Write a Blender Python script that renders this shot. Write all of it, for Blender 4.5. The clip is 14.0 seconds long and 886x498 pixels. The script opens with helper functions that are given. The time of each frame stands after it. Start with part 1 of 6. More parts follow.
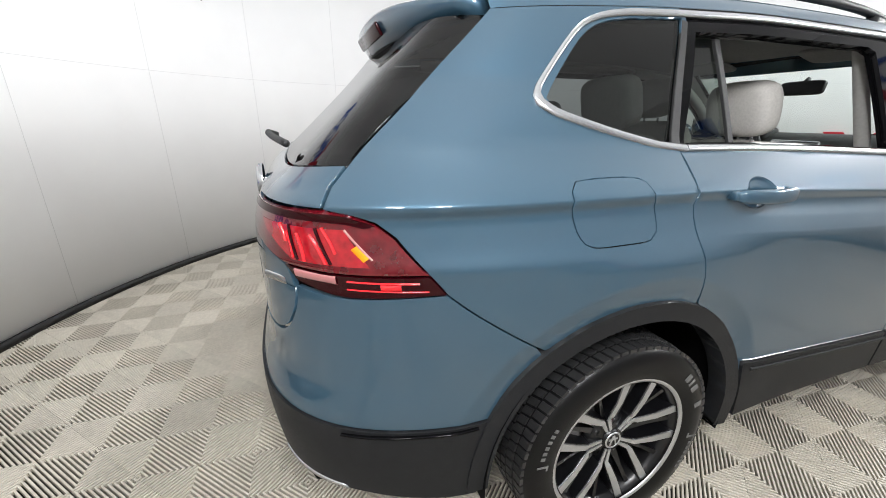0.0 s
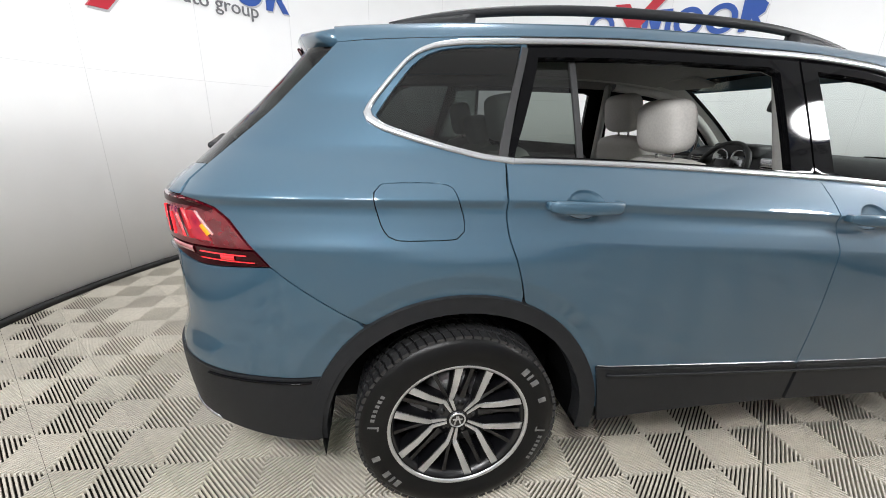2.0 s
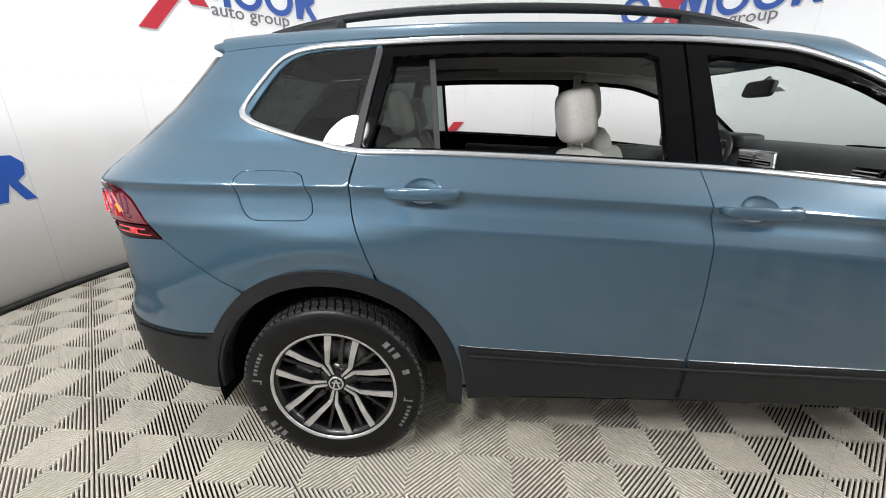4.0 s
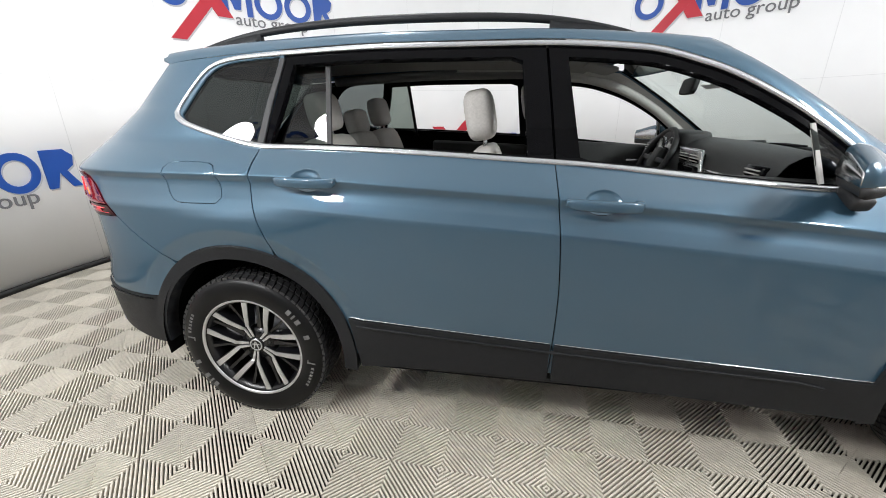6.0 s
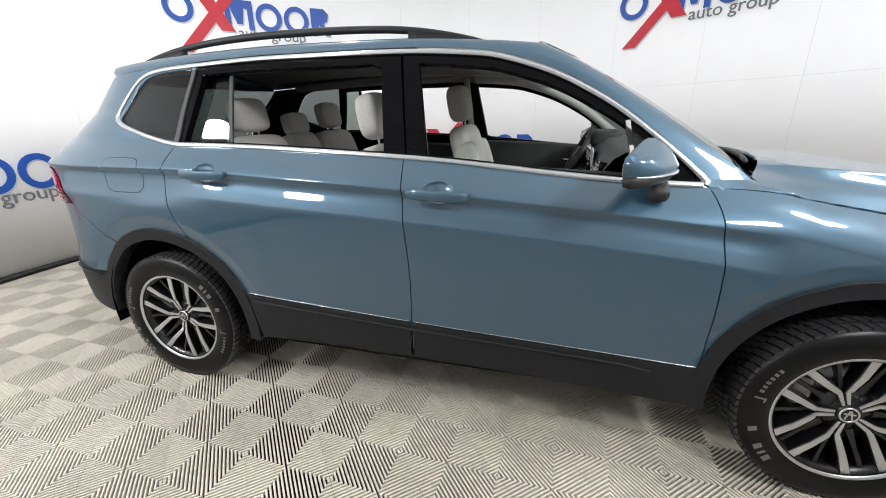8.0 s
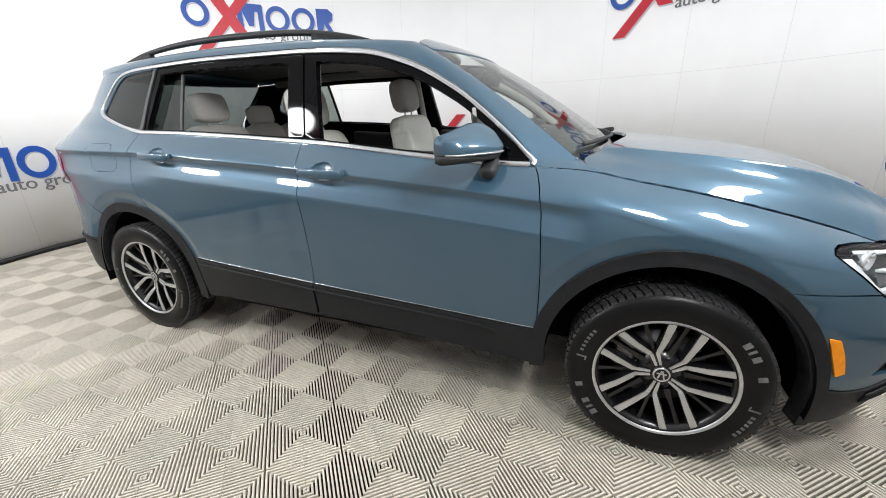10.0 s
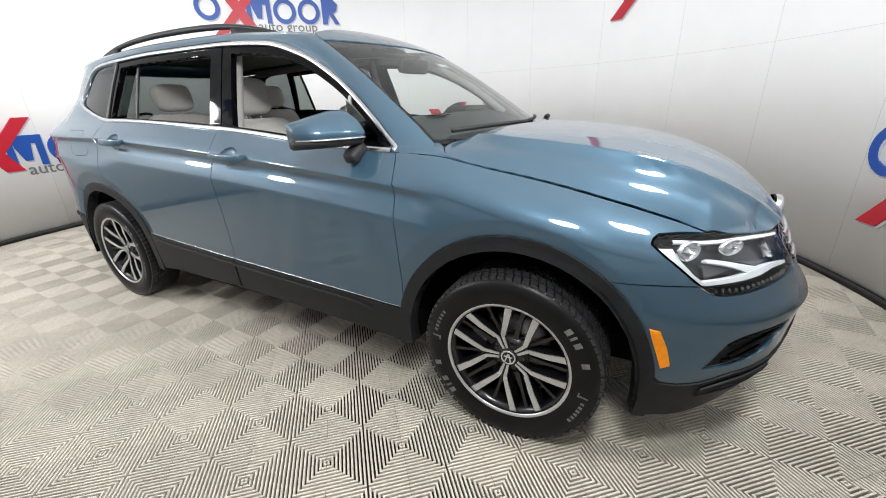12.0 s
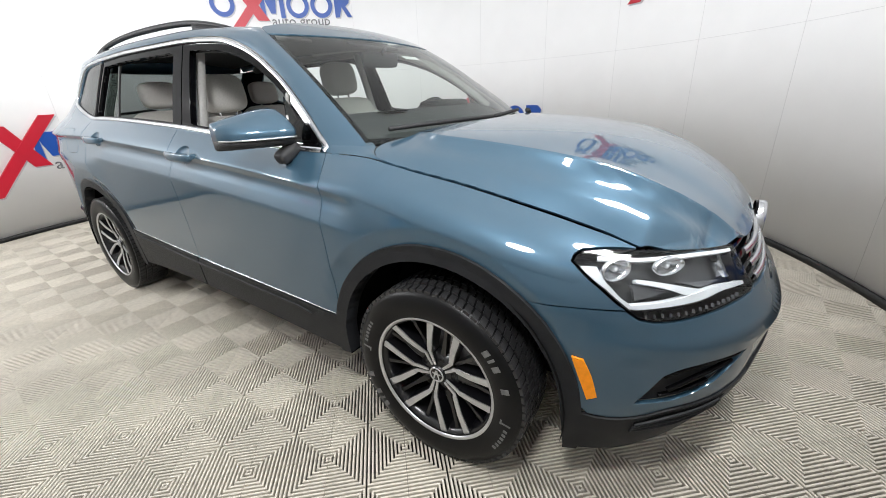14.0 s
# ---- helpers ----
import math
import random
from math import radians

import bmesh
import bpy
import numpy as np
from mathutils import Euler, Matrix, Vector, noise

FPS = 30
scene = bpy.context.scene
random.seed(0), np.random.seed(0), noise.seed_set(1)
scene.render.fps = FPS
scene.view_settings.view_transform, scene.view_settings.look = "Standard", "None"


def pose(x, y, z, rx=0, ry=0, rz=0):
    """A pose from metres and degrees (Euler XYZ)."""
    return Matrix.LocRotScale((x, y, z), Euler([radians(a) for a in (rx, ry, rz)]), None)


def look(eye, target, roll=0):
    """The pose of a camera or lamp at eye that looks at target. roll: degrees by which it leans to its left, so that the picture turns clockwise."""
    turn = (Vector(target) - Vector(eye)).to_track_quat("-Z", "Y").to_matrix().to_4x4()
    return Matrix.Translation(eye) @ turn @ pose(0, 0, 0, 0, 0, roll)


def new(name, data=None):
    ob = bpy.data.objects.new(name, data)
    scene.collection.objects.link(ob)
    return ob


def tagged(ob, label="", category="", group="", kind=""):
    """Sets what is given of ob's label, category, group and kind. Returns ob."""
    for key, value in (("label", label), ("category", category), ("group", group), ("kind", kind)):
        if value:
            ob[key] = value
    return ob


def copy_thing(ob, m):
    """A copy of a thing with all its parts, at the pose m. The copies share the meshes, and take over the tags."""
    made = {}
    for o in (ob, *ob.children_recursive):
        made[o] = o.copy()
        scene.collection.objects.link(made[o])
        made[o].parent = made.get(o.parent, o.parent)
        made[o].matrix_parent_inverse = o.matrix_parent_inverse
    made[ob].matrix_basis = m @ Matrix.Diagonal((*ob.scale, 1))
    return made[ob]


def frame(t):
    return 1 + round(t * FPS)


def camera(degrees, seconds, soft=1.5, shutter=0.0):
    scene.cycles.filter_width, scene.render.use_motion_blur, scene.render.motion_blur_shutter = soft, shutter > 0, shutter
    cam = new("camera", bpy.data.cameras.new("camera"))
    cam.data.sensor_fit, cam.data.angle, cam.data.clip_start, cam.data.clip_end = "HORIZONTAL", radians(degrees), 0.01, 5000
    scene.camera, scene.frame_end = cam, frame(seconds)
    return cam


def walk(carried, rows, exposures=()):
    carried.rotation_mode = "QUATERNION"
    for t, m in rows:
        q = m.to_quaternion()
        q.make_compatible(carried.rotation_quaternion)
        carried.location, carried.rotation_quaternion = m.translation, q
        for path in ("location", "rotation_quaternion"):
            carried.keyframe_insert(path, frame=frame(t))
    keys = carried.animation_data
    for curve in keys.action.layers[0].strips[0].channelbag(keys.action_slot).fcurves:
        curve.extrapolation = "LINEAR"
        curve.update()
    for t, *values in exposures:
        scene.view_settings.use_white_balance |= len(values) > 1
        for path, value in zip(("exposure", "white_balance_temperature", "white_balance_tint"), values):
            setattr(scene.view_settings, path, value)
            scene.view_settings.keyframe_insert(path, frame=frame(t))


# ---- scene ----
cam = camera(97.0, 14.0, soft=0.9)
PATH = [
    (0, (-0.811, -1.563, 1.27), (-0.167, 0.218, 0.627), 0.2),
    (0.5, (-0.733, -1.724, 1.263), (-0.176, 0.095, 0.645), 0.8),
    (1, (-0.593, -1.818, 1.286), (-0.123, 0.022, 0.659), 1.0),
    (1.5, (-0.361, -1.85, 1.292), (0.032, 0.01, 0.67), 1.3),
    (2, (-0.239, -1.911, 1.298), (0.068, -0.034, 0.678), 1.5),
    (2.5, (-0.132, -2.059, 1.292), (0.08, -0.167, 0.679), 1.5),
    (3, (0.013, -2.083, 1.303), (0.135, -0.184, 0.689), 1.3),
    (3.2, (0.115, -2.057, 1.3), (0.194, -0.157, 0.678), 0.9),
    (5.3, (0.851, -2.149, 1.321), (0.635, -0.273, 0.663), -0.0),
    (5.5, (0.925, -2.147, 1.322), (0.68, -0.274, 0.667), -0.1),
    (6, (1.078, -2.205, 1.311), (0.763, -0.342, 0.654), -0.3),
    (6.5, (1.274, -2.267, 1.316), (0.89, -0.415, 0.666), -0.7),
    (7, (1.498, -2.198, 1.307), (1.061, -0.358, 0.656), -0.9),
    (7.5, (1.668, -2.199, 1.314), (1.193, -0.368, 0.666), -1.0),
    (7.7, (1.713, -2.241, 1.305), (1.227, -0.41, 0.665), -0.9),
    (9.8, (2.436, -2.254, 1.271), (1.755, -0.494, 0.61), -1.5),
    (10, (2.513, -2.277, 1.263), (1.811, -0.526, 0.601), -1.4),
    (10.5, (2.663, -2.225, 1.261), (1.918, -0.496, 0.588), -1.3),
    (11, (2.848, -2.078, 1.253), (2.052, -0.378, 0.562), -1.5),
    (11.5, (3.009, -2.063, 1.246), (2.164, -0.391, 0.545), -1.7),
    (12, (3.186, -2.062, 1.244), (2.289, -0.421, 0.535), -1.9),
    (12.5, (3.309, -1.953, 1.24), (2.361, -0.344, 0.524), -2.4),
    (13, (3.403, -1.851, 1.247), (2.409, -0.274, 0.52), -2.8),
    (13.5, (3.444, -1.795, 1.247), (2.417, -0.244, 0.513), -3.0),
    (14, (3.458, -1.769, 1.246), (2.415, -0.231, 0.507), -2.7),
]
walk(cam, [(t, look(eye, target, roll)) for t, eye, target, roll in PATH])

# ---- light ----
LAMPS = [(-121, 2.95, 2.42, 40, 0.20, (0.2, 0.4, 0.7)), (-137, 2.95, 2.06, 26, 0.16, (0.0, 0.3, 0.7)), (-39, 2.95, 2.30, 42, 0.20, (0.4, 1.4, 0.7)), (-14, 2.95, 2.40, 40, 0.20, (1.6, 1.4, 0.5)),
         # the last lamp is unseen, added over the roof to brighten the rear wall
         (180, 0.75, 2.98, 34, 0.20, (-2.6, -0.6, 0.2))]
# power of the added fill light under the ceiling
CEILING_FILL_POWER = 58
# power of the fill light added behind each lamp
REAR_FILL_POWER = 1.5
scene.view_settings.exposure = 0.0
world = bpy.data.worlds.new("world")
scene.world = world
world.use_nodes = True
world.node_tree.nodes["Background"].inputs["Color"].default_value = (0.9, 0.95, 1.0, 1)
world.node_tree.nodes["Background"].inputs["Strength"].default_value = 0.02


# ---- materials ----
def material(name, color, rough=0.5, metal=0.0, coat=0.0, grain=0.0, scale=30.0, bump=0.0, bump_scale=200.0,
             tint=None, specular=0.5, emit=None, power=0.0, stain=0.0, stain_scale=1.3, coat_ior=1.5):
    m = bpy.data.materials.new(name)
    m.use_nodes = True
    nt = m.node_tree
    b = nt.nodes["Principled BSDF"]
    b.inputs["Roughness"].default_value = rough
    b.inputs["Metallic"].default_value = metal
    b.inputs["Specular IOR Level"].default_value = specular
    b.inputs["Coat Weight"].default_value = coat
    b.inputs["Coat Roughness"].default_value = 0.035
    b.inputs["Coat IOR"].default_value = coat_ior
    b.inputs["Base Color"].default_value = (*color, 1)
    coord = nt.nodes.new("ShaderNodeTexCoord")
    last = None
    for amount, size, detail in ((grain, scale, 6.0), (stain, stain_scale, 3.0)):
        if amount <= 0:
            continue
        n = nt.nodes.new("ShaderNodeTexNoise")
        n.inputs["Scale"].default_value = size
        n.inputs["Detail"].default_value = detail
        nt.links.new(coord.outputs["Object"], n.inputs["Vector"])
        r = nt.nodes.new("ShaderNodeMapRange")
        r.inputs["From Min"].default_value, r.inputs["From Max"].default_value = 0.3, 0.7
        r.inputs["To Min"].default_value, r.inputs["To Max"].default_value = 1 - amount, 1 + amount
        nt.links.new(n.outputs["Fac"], r.inputs["Value"])
        v = nt.nodes.new("ShaderNodeVectorMath")
        v.operation = "SCALE"
        if last is None:
            v.inputs[0].default_value = color
        else:
            nt.links.new(last, v.inputs[0])
        nt.links.new(r.outputs["Result"], v.inputs["Scale"])
        last = v.outputs["Vector"]
    if last is not None:
        nt.links.new(last, b.inputs["Base Color"])
    if bump > 0:
        n = nt.nodes.new("ShaderNodeTexNoise")
        n.inputs["Scale"].default_value = bump_scale
        n.inputs["Detail"].default_value = 4.0
        nt.links.new(coord.outputs["Object"], n.inputs["Vector"])
        k = nt.nodes.new("ShaderNodeBump")
        k.inputs["Strength"].default_value = bump
        k.inputs["Distance"].default_value = 0.002
        nt.links.new(n.outputs["Fac"], k.inputs["Height"])
        nt.links.new(k.outputs["Normal"], b.inputs["Normal"])
    if emit:
        b.inputs["Emission Color"].default_value = (*emit, 1)
        b.inputs["Emission Strength"].default_value = power
    return m


def glass(name, color, rough=0.0, mix=0.5):
    """Thin pane: a tinted see-through sheet with a clear reflection on top."""
    m = bpy.data.materials.new(name)
    m.use_nodes = True
    nt = m.node_tree
    nt.nodes.clear()
    out = nt.nodes.new("ShaderNodeOutputMaterial")
    t = nt.nodes.new("ShaderNodeBsdfTransparent")
    t.inputs["Color"].default_value = (*color, 1)
    g = nt.nodes.new("ShaderNodeBsdfGlossy")
    g.inputs["Roughness"].default_value = rough
    f = nt.nodes.new("ShaderNodeLayerWeight")
    f.inputs["Blend"].default_value = 0.5
    k = nt.nodes.new("ShaderNodeMath")
    k.operation = "POWER"
    k.inputs[1].default_value = 5.0
    nt.links.new(f.outputs["Facing"], k.inputs[0])
    c = nt.nodes.new("ShaderNodeMath")
    c.operation = "MULTIPLY_ADD"
    c.inputs[1].default_value, c.inputs[2].default_value = 0.95, 0.05
    nt.links.new(k.outputs["Value"], c.inputs[0])
    s = nt.nodes.new("ShaderNodeMixShader")
    nt.links.new(c.outputs["Value"], s.inputs["Fac"])
    nt.links.new(t.outputs["BSDF"], s.inputs[1])
    nt.links.new(g.outputs["BSDF"], s.inputs[2])
    nt.links.new(s.outputs["Shader"], out.inputs["Surface"])
    return m


PAINT = material("paint", (0.039, 0.086, 0.128), 0.40, 0.3, 1.0, grain=0.05, scale=900, specular=0.4, coat_ior=1.65)
PAINT.node_tree.nodes["Principled BSDF"].inputs["Specular Tint"].default_value = (0.25, 0.25, 0.25, 1)
PLASTIC = material("cladding_plastic", (0.0115, 0.0122, 0.0138), 0.5, specular=0.25, grain=0.15, scale=40, bump=0.25, bump_scale=900)
DARK = material("dark_inner", (0.003, 0.003, 0.0035), 0.9, specular=0.1)
GLOSSBLACK = material("gloss_black", (0.0025, 0.0025, 0.003), 0.05, specular=0.10)
CHROME = material("chrome", (0.56, 0.57, 0.585), 0.24, 1.0)
RUBBER = material("rubber", (0.020, 0.020, 0.021), 0.45, specular=0.6, grain=0.2, scale=25, bump=0.2, bump_scale=500)
SIDEWALL = material("tyre_side", (0.0045, 0.0045, 0.0048), 0.36, specular=0.22, grain=0.25, scale=18, bump=0.15, bump_scale=300)
LETTER = material("tyre_mark", (0.13, 0.13, 0.127), 0.6, grain=0.3, scale=60)
SILVER = material("machined_silver", (0.62, 0.63, 0.65), 0.28, 0.9, grain=0.06, scale=300)
RIMBLACK = material("rim_black", (0.005, 0.005, 0.006), 0.28, coat=0.1)
STEEL = material("brake_steel", (0.32, 0.32, 0.33), 0.4, 0.9, grain=0.2, scale=60)
SEAT = material("seat_cloth", (0.52, 0.50, 0.47), 0.75, grain=0.08, scale=120, bump=0.4, bump_scale=600)
TRIMBLACK = material("interior_black", (0.014, 0.014, 0.015), 0.6, grain=0.15, scale=60, bump=0.3, bump_scale=700)
DASHGREY = material("dash_grey", (0.030, 0.031, 0.032), 0.55, grain=0.12, scale=60, bump=0.3, bump_scale=700)
TRIMGREY = material("interior_grey", (0.42, 0.41, 0.39), 0.7, grain=0.06, scale=80)
HEADLINER = material("headliner", (0.22, 0.215, 0.205), 0.85, grain=0.08, scale=90)
TINT = glass("tinted_glass", (0.16, 0.18, 0.175))
SIDETINT = glass("side_tinted_glass", (0.27, 0.31, 0.285))
CLEAR = glass("clear_glass", (0.80, 0.86, 0.83))
LENS = glass("lamp_lens", (0.92, 0.94, 0.95))
REDLENS = material("red_lens", (0.095, 0.002, 0.006), 0.10, coat=1.0, grain=0.35, scale=35)
DARKRED = material("dark_red_lens", (0.020, 0.0006, 0.002), 0.15, specular=0.25)
REDGLOW = material("red_glow", (0.60, 0.012, 0.02), 0.1, coat=1.0, emit=(1.0, 0.02, 0.03), power=0.14)
REDMID = material("mid_red_lens", (0.30, 0.004, 0.010), 0.12, coat=1.0, grain=0.25, scale=60)
PINKLENS = material("pale_lens", (0.42, 0.16, 0.16), 0.12, coat=1.0)
AMBER = material("amber_lens", (0.80, 0.25, 0.003), 0.25, grain=0.12, scale=60, emit=(1.0, 0.4, 0.01), power=0.05)
REFLECTOR = material("lamp_reflector", (0.80, 0.81, 0.83), 0.16, 0.9)
LAMPGREY = material("lamp_bezel", (0.14, 0.142, 0.146), 0.35, 0.3)
LAMPDARK = material("lamp_inner", (0.045, 0.046, 0.048), 0.3, coat=0.4)
LAMPWHITE = material("lamp_guide", (0.74, 0.755, 0.77), 0.25, coat=0.3)
WALL = material("white_wall", (0.90, 0.90, 0.90), 0.55, stain=0.02, stain_scale=0.7, grain=0.012, scale=4, bump=0.06, bump_scale=40)
SEAM = material("wall_seam", (0.74, 0.74, 0.74), 0.7)
STRIP = material("black_strip", (0.012, 0.012, 0.013), 0.5, grain=0.3, scale=12)
CEIL = material("ceiling_white", (0.62, 0.62, 0.62), 0.8, stain=0.05)
DARKTRIM = material("black_underside", (0.006, 0.006, 0.007), 0.35, specular=0.3)
BLUE = material("logo_blue", (0.012, 0.075, 0.36), 0.35, stain=0.05, stain_scale=6)
RED = material("logo_red", (0.50, 0.012, 0.03), 0.35, stain=0.05, stain_scale=6)
GREY = material("logo_grey", (0.16, 0.16, 0.17), 0.4)
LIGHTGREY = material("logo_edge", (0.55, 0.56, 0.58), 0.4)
TILE = material("floor_tile", (0.56, 0.52, 0.445), 0.62, grain=0.08, scale=45, stain=0.13, stain_scale=2.2, specular=0.3)
# near-black colour puts the shade of the deep rib gaps into the base
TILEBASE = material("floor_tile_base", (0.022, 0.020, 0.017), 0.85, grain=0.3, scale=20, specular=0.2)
PAPER = material("paper_label", (0.75, 0.75, 0.73), 0.6, grain=0.05, scale=40)
REARFILL = material("rear_fill_disc", (1, 1, 1), 0.5, emit=(1.0, 0.98, 0.95), power=2.0)
LAMPON = material("lamp_disc", (1, 1, 1), 0.5, emit=(1.0, 0.98, 0.95), power=6.0)


# ---- mesh helpers ----
def link_mesh(name, mesh, mat, parent=None, label=""):
    if mat is not None and not mesh.materials:
        mesh.materials.append(mat)
    ob = new(name, mesh)
    if parent is not None:
        ob.parent = parent
    return tagged(ob, label)


def part(name, bm, mat, parent=None, label="", smooth=True):
    mesh = bpy.data.meshes.new(name)
    for f in bm.faces:
        f.smooth = smooth
    bm.to_mesh(mesh)
    bm.free()
    return link_mesh(name, mesh, mat, parent, label)


def thing(name, label, category, group="", kind="", at=(0, 0, 0)):
    ob = new(name)
    ob.location = at
    return tagged(ob, label, category, group, kind)


def pydata(name, verts, faces, mat, parent=None, label="", normals=None, smooth=True):
    mesh = bpy.data.meshes.new(name)
    mesh.from_pydata([tuple(v) for v in verts], [], [tuple(int(i) for i in f) for f in faces])
    if smooth:
        mesh.shade_smooth()
    else:
        mesh.shade_flat()
    if normals is not None:
        mesh.normals_split_custom_set_from_vertices([tuple(n) for n in normals])
    return link_mesh(name, mesh, mat, parent, label)


def pchip(xs, ys):
    """A smooth curve with no overshoot through a few points."""
    xs, ys = np.array(xs, float), np.array(ys, float)
    h, d = np.diff(xs), np.diff(ys) / np.diff(xs)
    m = np.zeros(len(xs))
    m[0], m[-1] = d[0], d[-1]
    for i in range(1, len(xs) - 1):
        if d[i - 1] * d[i] > 0:
            w1, w2 = 2 * h[i] + h[i - 1], h[i] + 2 * h[i - 1]
            m[i] = (w1 + w2) / (w1 / d[i - 1] + w2 / d[i])

    def f(x):
        x = np.clip(np.asarray(x, float), xs[0], xs[-1])
        i = np.clip(np.searchsorted(xs, x, side="right") - 1, 0, len(xs) - 2)
        t = (x - xs[i]) / h[i]
        return ((1 + 2 * t) * (1 - t) ** 2 * ys[i] + t * (1 - t) ** 2 * h[i] * m[i]
                + t * t * (3 - 2 * t) * ys[i + 1] + t * t * (t - 1) * h[i] * m[i + 1])
    return f


def spline(ctrl, step=0.02, closed=False):
    """A smooth line through control points, as evenly spaced points."""
    p = np.array(ctrl, float)
    if len(p) == 2 and not closed:
        n = max(1, int(np.linalg.norm(p[1] - p[0]) / step))
        return [p[0] + (p[1] - p[0]) * k / n for k in range(n + 1)]
    q = np.vstack((p[-1:], p, p[:2])) if closed else np.vstack((2 * p[:1] - p[1:2], p, 2 * p[-1:] - p[-2:-1]))
    out = []
    for i in range(1, len(q) - 2):
        a, b, c, d = q[i - 1], q[i], q[i + 1], q[i + 2]
        n = max(1, int(np.linalg.norm(c - b) / step))
        for k in range(n):
            t = k / n
            out.append(0.5 * (2 * b + (c - a) * t + (2 * a - 5 * b + 4 * c - d) * t ** 2 + (3 * b - a - 3 * c + d) * t ** 3))
    if not closed:
        out.append(p[-1])
    return out


def tube(points, radius, sides=8, closed=False, caps=True):
    """A bmesh tube along points; radius is a number or one number a point."""
    bm = bmesh.new()
    pts = [Vector([float(c) for c in p]) for p in points]
    n = len(pts)
    rings = []
    up = Vector((0, 0, 1))
    for i, p in enumerate(pts):
        a = pts[(i - 1) % n] if closed or i else pts[0]
        b = pts[(i + 1) % n] if closed or i < n - 1 else pts[-1]
        d = (b - a).normalized()
        x = d.cross(up)
        if x.length < 1e-3:
            x = d.cross(Vector((0, 1, 0)))
        x.normalize()
        y = d.cross(x).normalized()
        r = float(radius[i] if isinstance(radius, (list, tuple)) else radius)
        rings.append([bm.verts.new(p + r * (math.cos(6.2832 * k / sides) * x + math.sin(6.2832 * k / sides) * y)) for k in range(sides)])
    for i in range(n if closed else n - 1):
        a, b = rings[i], rings[(i + 1) % n]
        for k in range(sides):
            bm.faces.new((a[k], a[(k + 1) % sides], b[(k + 1) % sides], b[k]))
    if caps and not closed:
        bm.faces.new(rings[0][::-1])
        bm.faces.new(rings[-1])
    bmesh.ops.recalc_face_normals(bm, faces=bm.faces)
    return bm


def lathe(profile, seg=64, axis="y"):
    """A ring swept round the y axis: profile rows of (radius, y)."""
    bm = bmesh.new()
    rings = []
    for k in range(seg):
        c, s = math.cos(2 * math.pi * k / seg), math.sin(2 * math.pi * k / seg)
        rings.append([bm.verts.new((r * c, y, r * s) if axis == "y" else (r * c, r * s, y)) for r, y in profile])
    for k in range(seg):
        a, b = rings[k], rings[(k + 1) % seg]
        for i in range(len(profile) - 1):
            bm.faces.new((a[i], a[i + 1], b[i + 1], b[i]))
    bmesh.ops.recalc_face_normals(bm, faces=bm.faces)
    return bm


def block(size, at=(0, 0, 0), bevel=0.01, seg=2, turn=(0, 0, 0), taper=None):
    """A rounded box; taper scales the top face in x and y."""
    bm = bmesh.new()
    bmesh.ops.create_cube(bm, size=1)
    for v in bm.verts:
        if taper and v.co.z > 0:
            v.co.x *= taper[0]
            v.co.y *= taper[1]
        v.co = Vector((v.co.x * size[0], v.co.y * size[1], v.co.z * size[2]))
    if bevel > 0:
        bmesh.ops.bevel(bm, geom=bm.edges[:], offset=bevel, segments=seg, affect="EDGES", profile=0.5)
    m = pose(*at, *turn)
    bmesh.ops.transform(bm, matrix=m, verts=bm.verts)
    return bm


def merge(*bms):
    out = bms[0]
    for b in bms[1:]:
        me = bpy.data.meshes.new("t")
        b.to_mesh(me)
        b.free()
        out.from_mesh(me)
        bpy.data.meshes.remove(me)
    return out


# ---- the round room ----
CX, CY, RADIUS, HIGH = 0.99, 0.0, 3.67, 3.15


def on_wall(deg, z, inward=0.0):
    a = radians(deg)
    return Vector((CX + (RADIUS - inward) * math.cos(a), CY + (RADIUS - inward) * math.sin(a), z))


def ring_wall(r0, r1, z0, z1, seg=180):
    bm = bmesh.new()
    cols = []
    for k in range(seg):
        a = 2 * math.pi * k / seg
        cols.append([bm.verts.new((CX + r * math.cos(a), CY + r * math.sin(a), z)) for r, z in ((r0, z0), (r0, z1), (r1, z1), (r1, z0))])
    for k in range(seg):
        a, b = cols[k], cols[(k + 1) % seg]
        for i in range(4):
            bm.faces.new((a[i], a[(i + 1) % 4], b[(i + 1) % 4], b[i]))
    bmesh.ops.recalc_face_normals(bm, faces=bm.faces)
    return bm


wall = tagged(part("wall_round", ring_wall(RADIUS, RADIUS + 0.12, 0.0, HIGH), WALL), "curved white smooth studio wall with faint panel seams", "wall", kind="structure")
tagged(part("baseboard", ring_wall(RADIUS - 0.022, RADIUS - 0.001, 0.0, 0.045), STRIP), "black rubber strip along the foot of the wall", "baseboard", kind="structure")
# out of view: the ceiling's height and white colour are assumed
bm = bmesh.new()
bmesh.ops.create_circle(bm, cap_ends=True, radius=RADIUS + 0.12, segments=96, matrix=pose(CX, CY, HIGH, 180))
tagged(part("ceiling", bm, CEIL, smooth=False), "plain white studio ceiling over the round room", "ceiling", kind="structure")
for k in range(24):
    a = 140.3 + (k - 12) * 14.63
    bm = block((0.0035, 0.003, HIGH - 0.06), (0, 0, 0), 0)
    bmesh.ops.transform(bm, matrix=Matrix.Translation(on_wall(a, HIGH / 2 + 0.02, 0.0005)) @ pose(0, 0, 0, 0, 0, a + 90), verts=bm.verts)
    part("wall_seam", bm, SEAM, wall)

part("wall_joint", ring_wall(RADIUS - 0.0008, RADIUS + 0.001, 1.598, 1.6015), SEAM, wall)
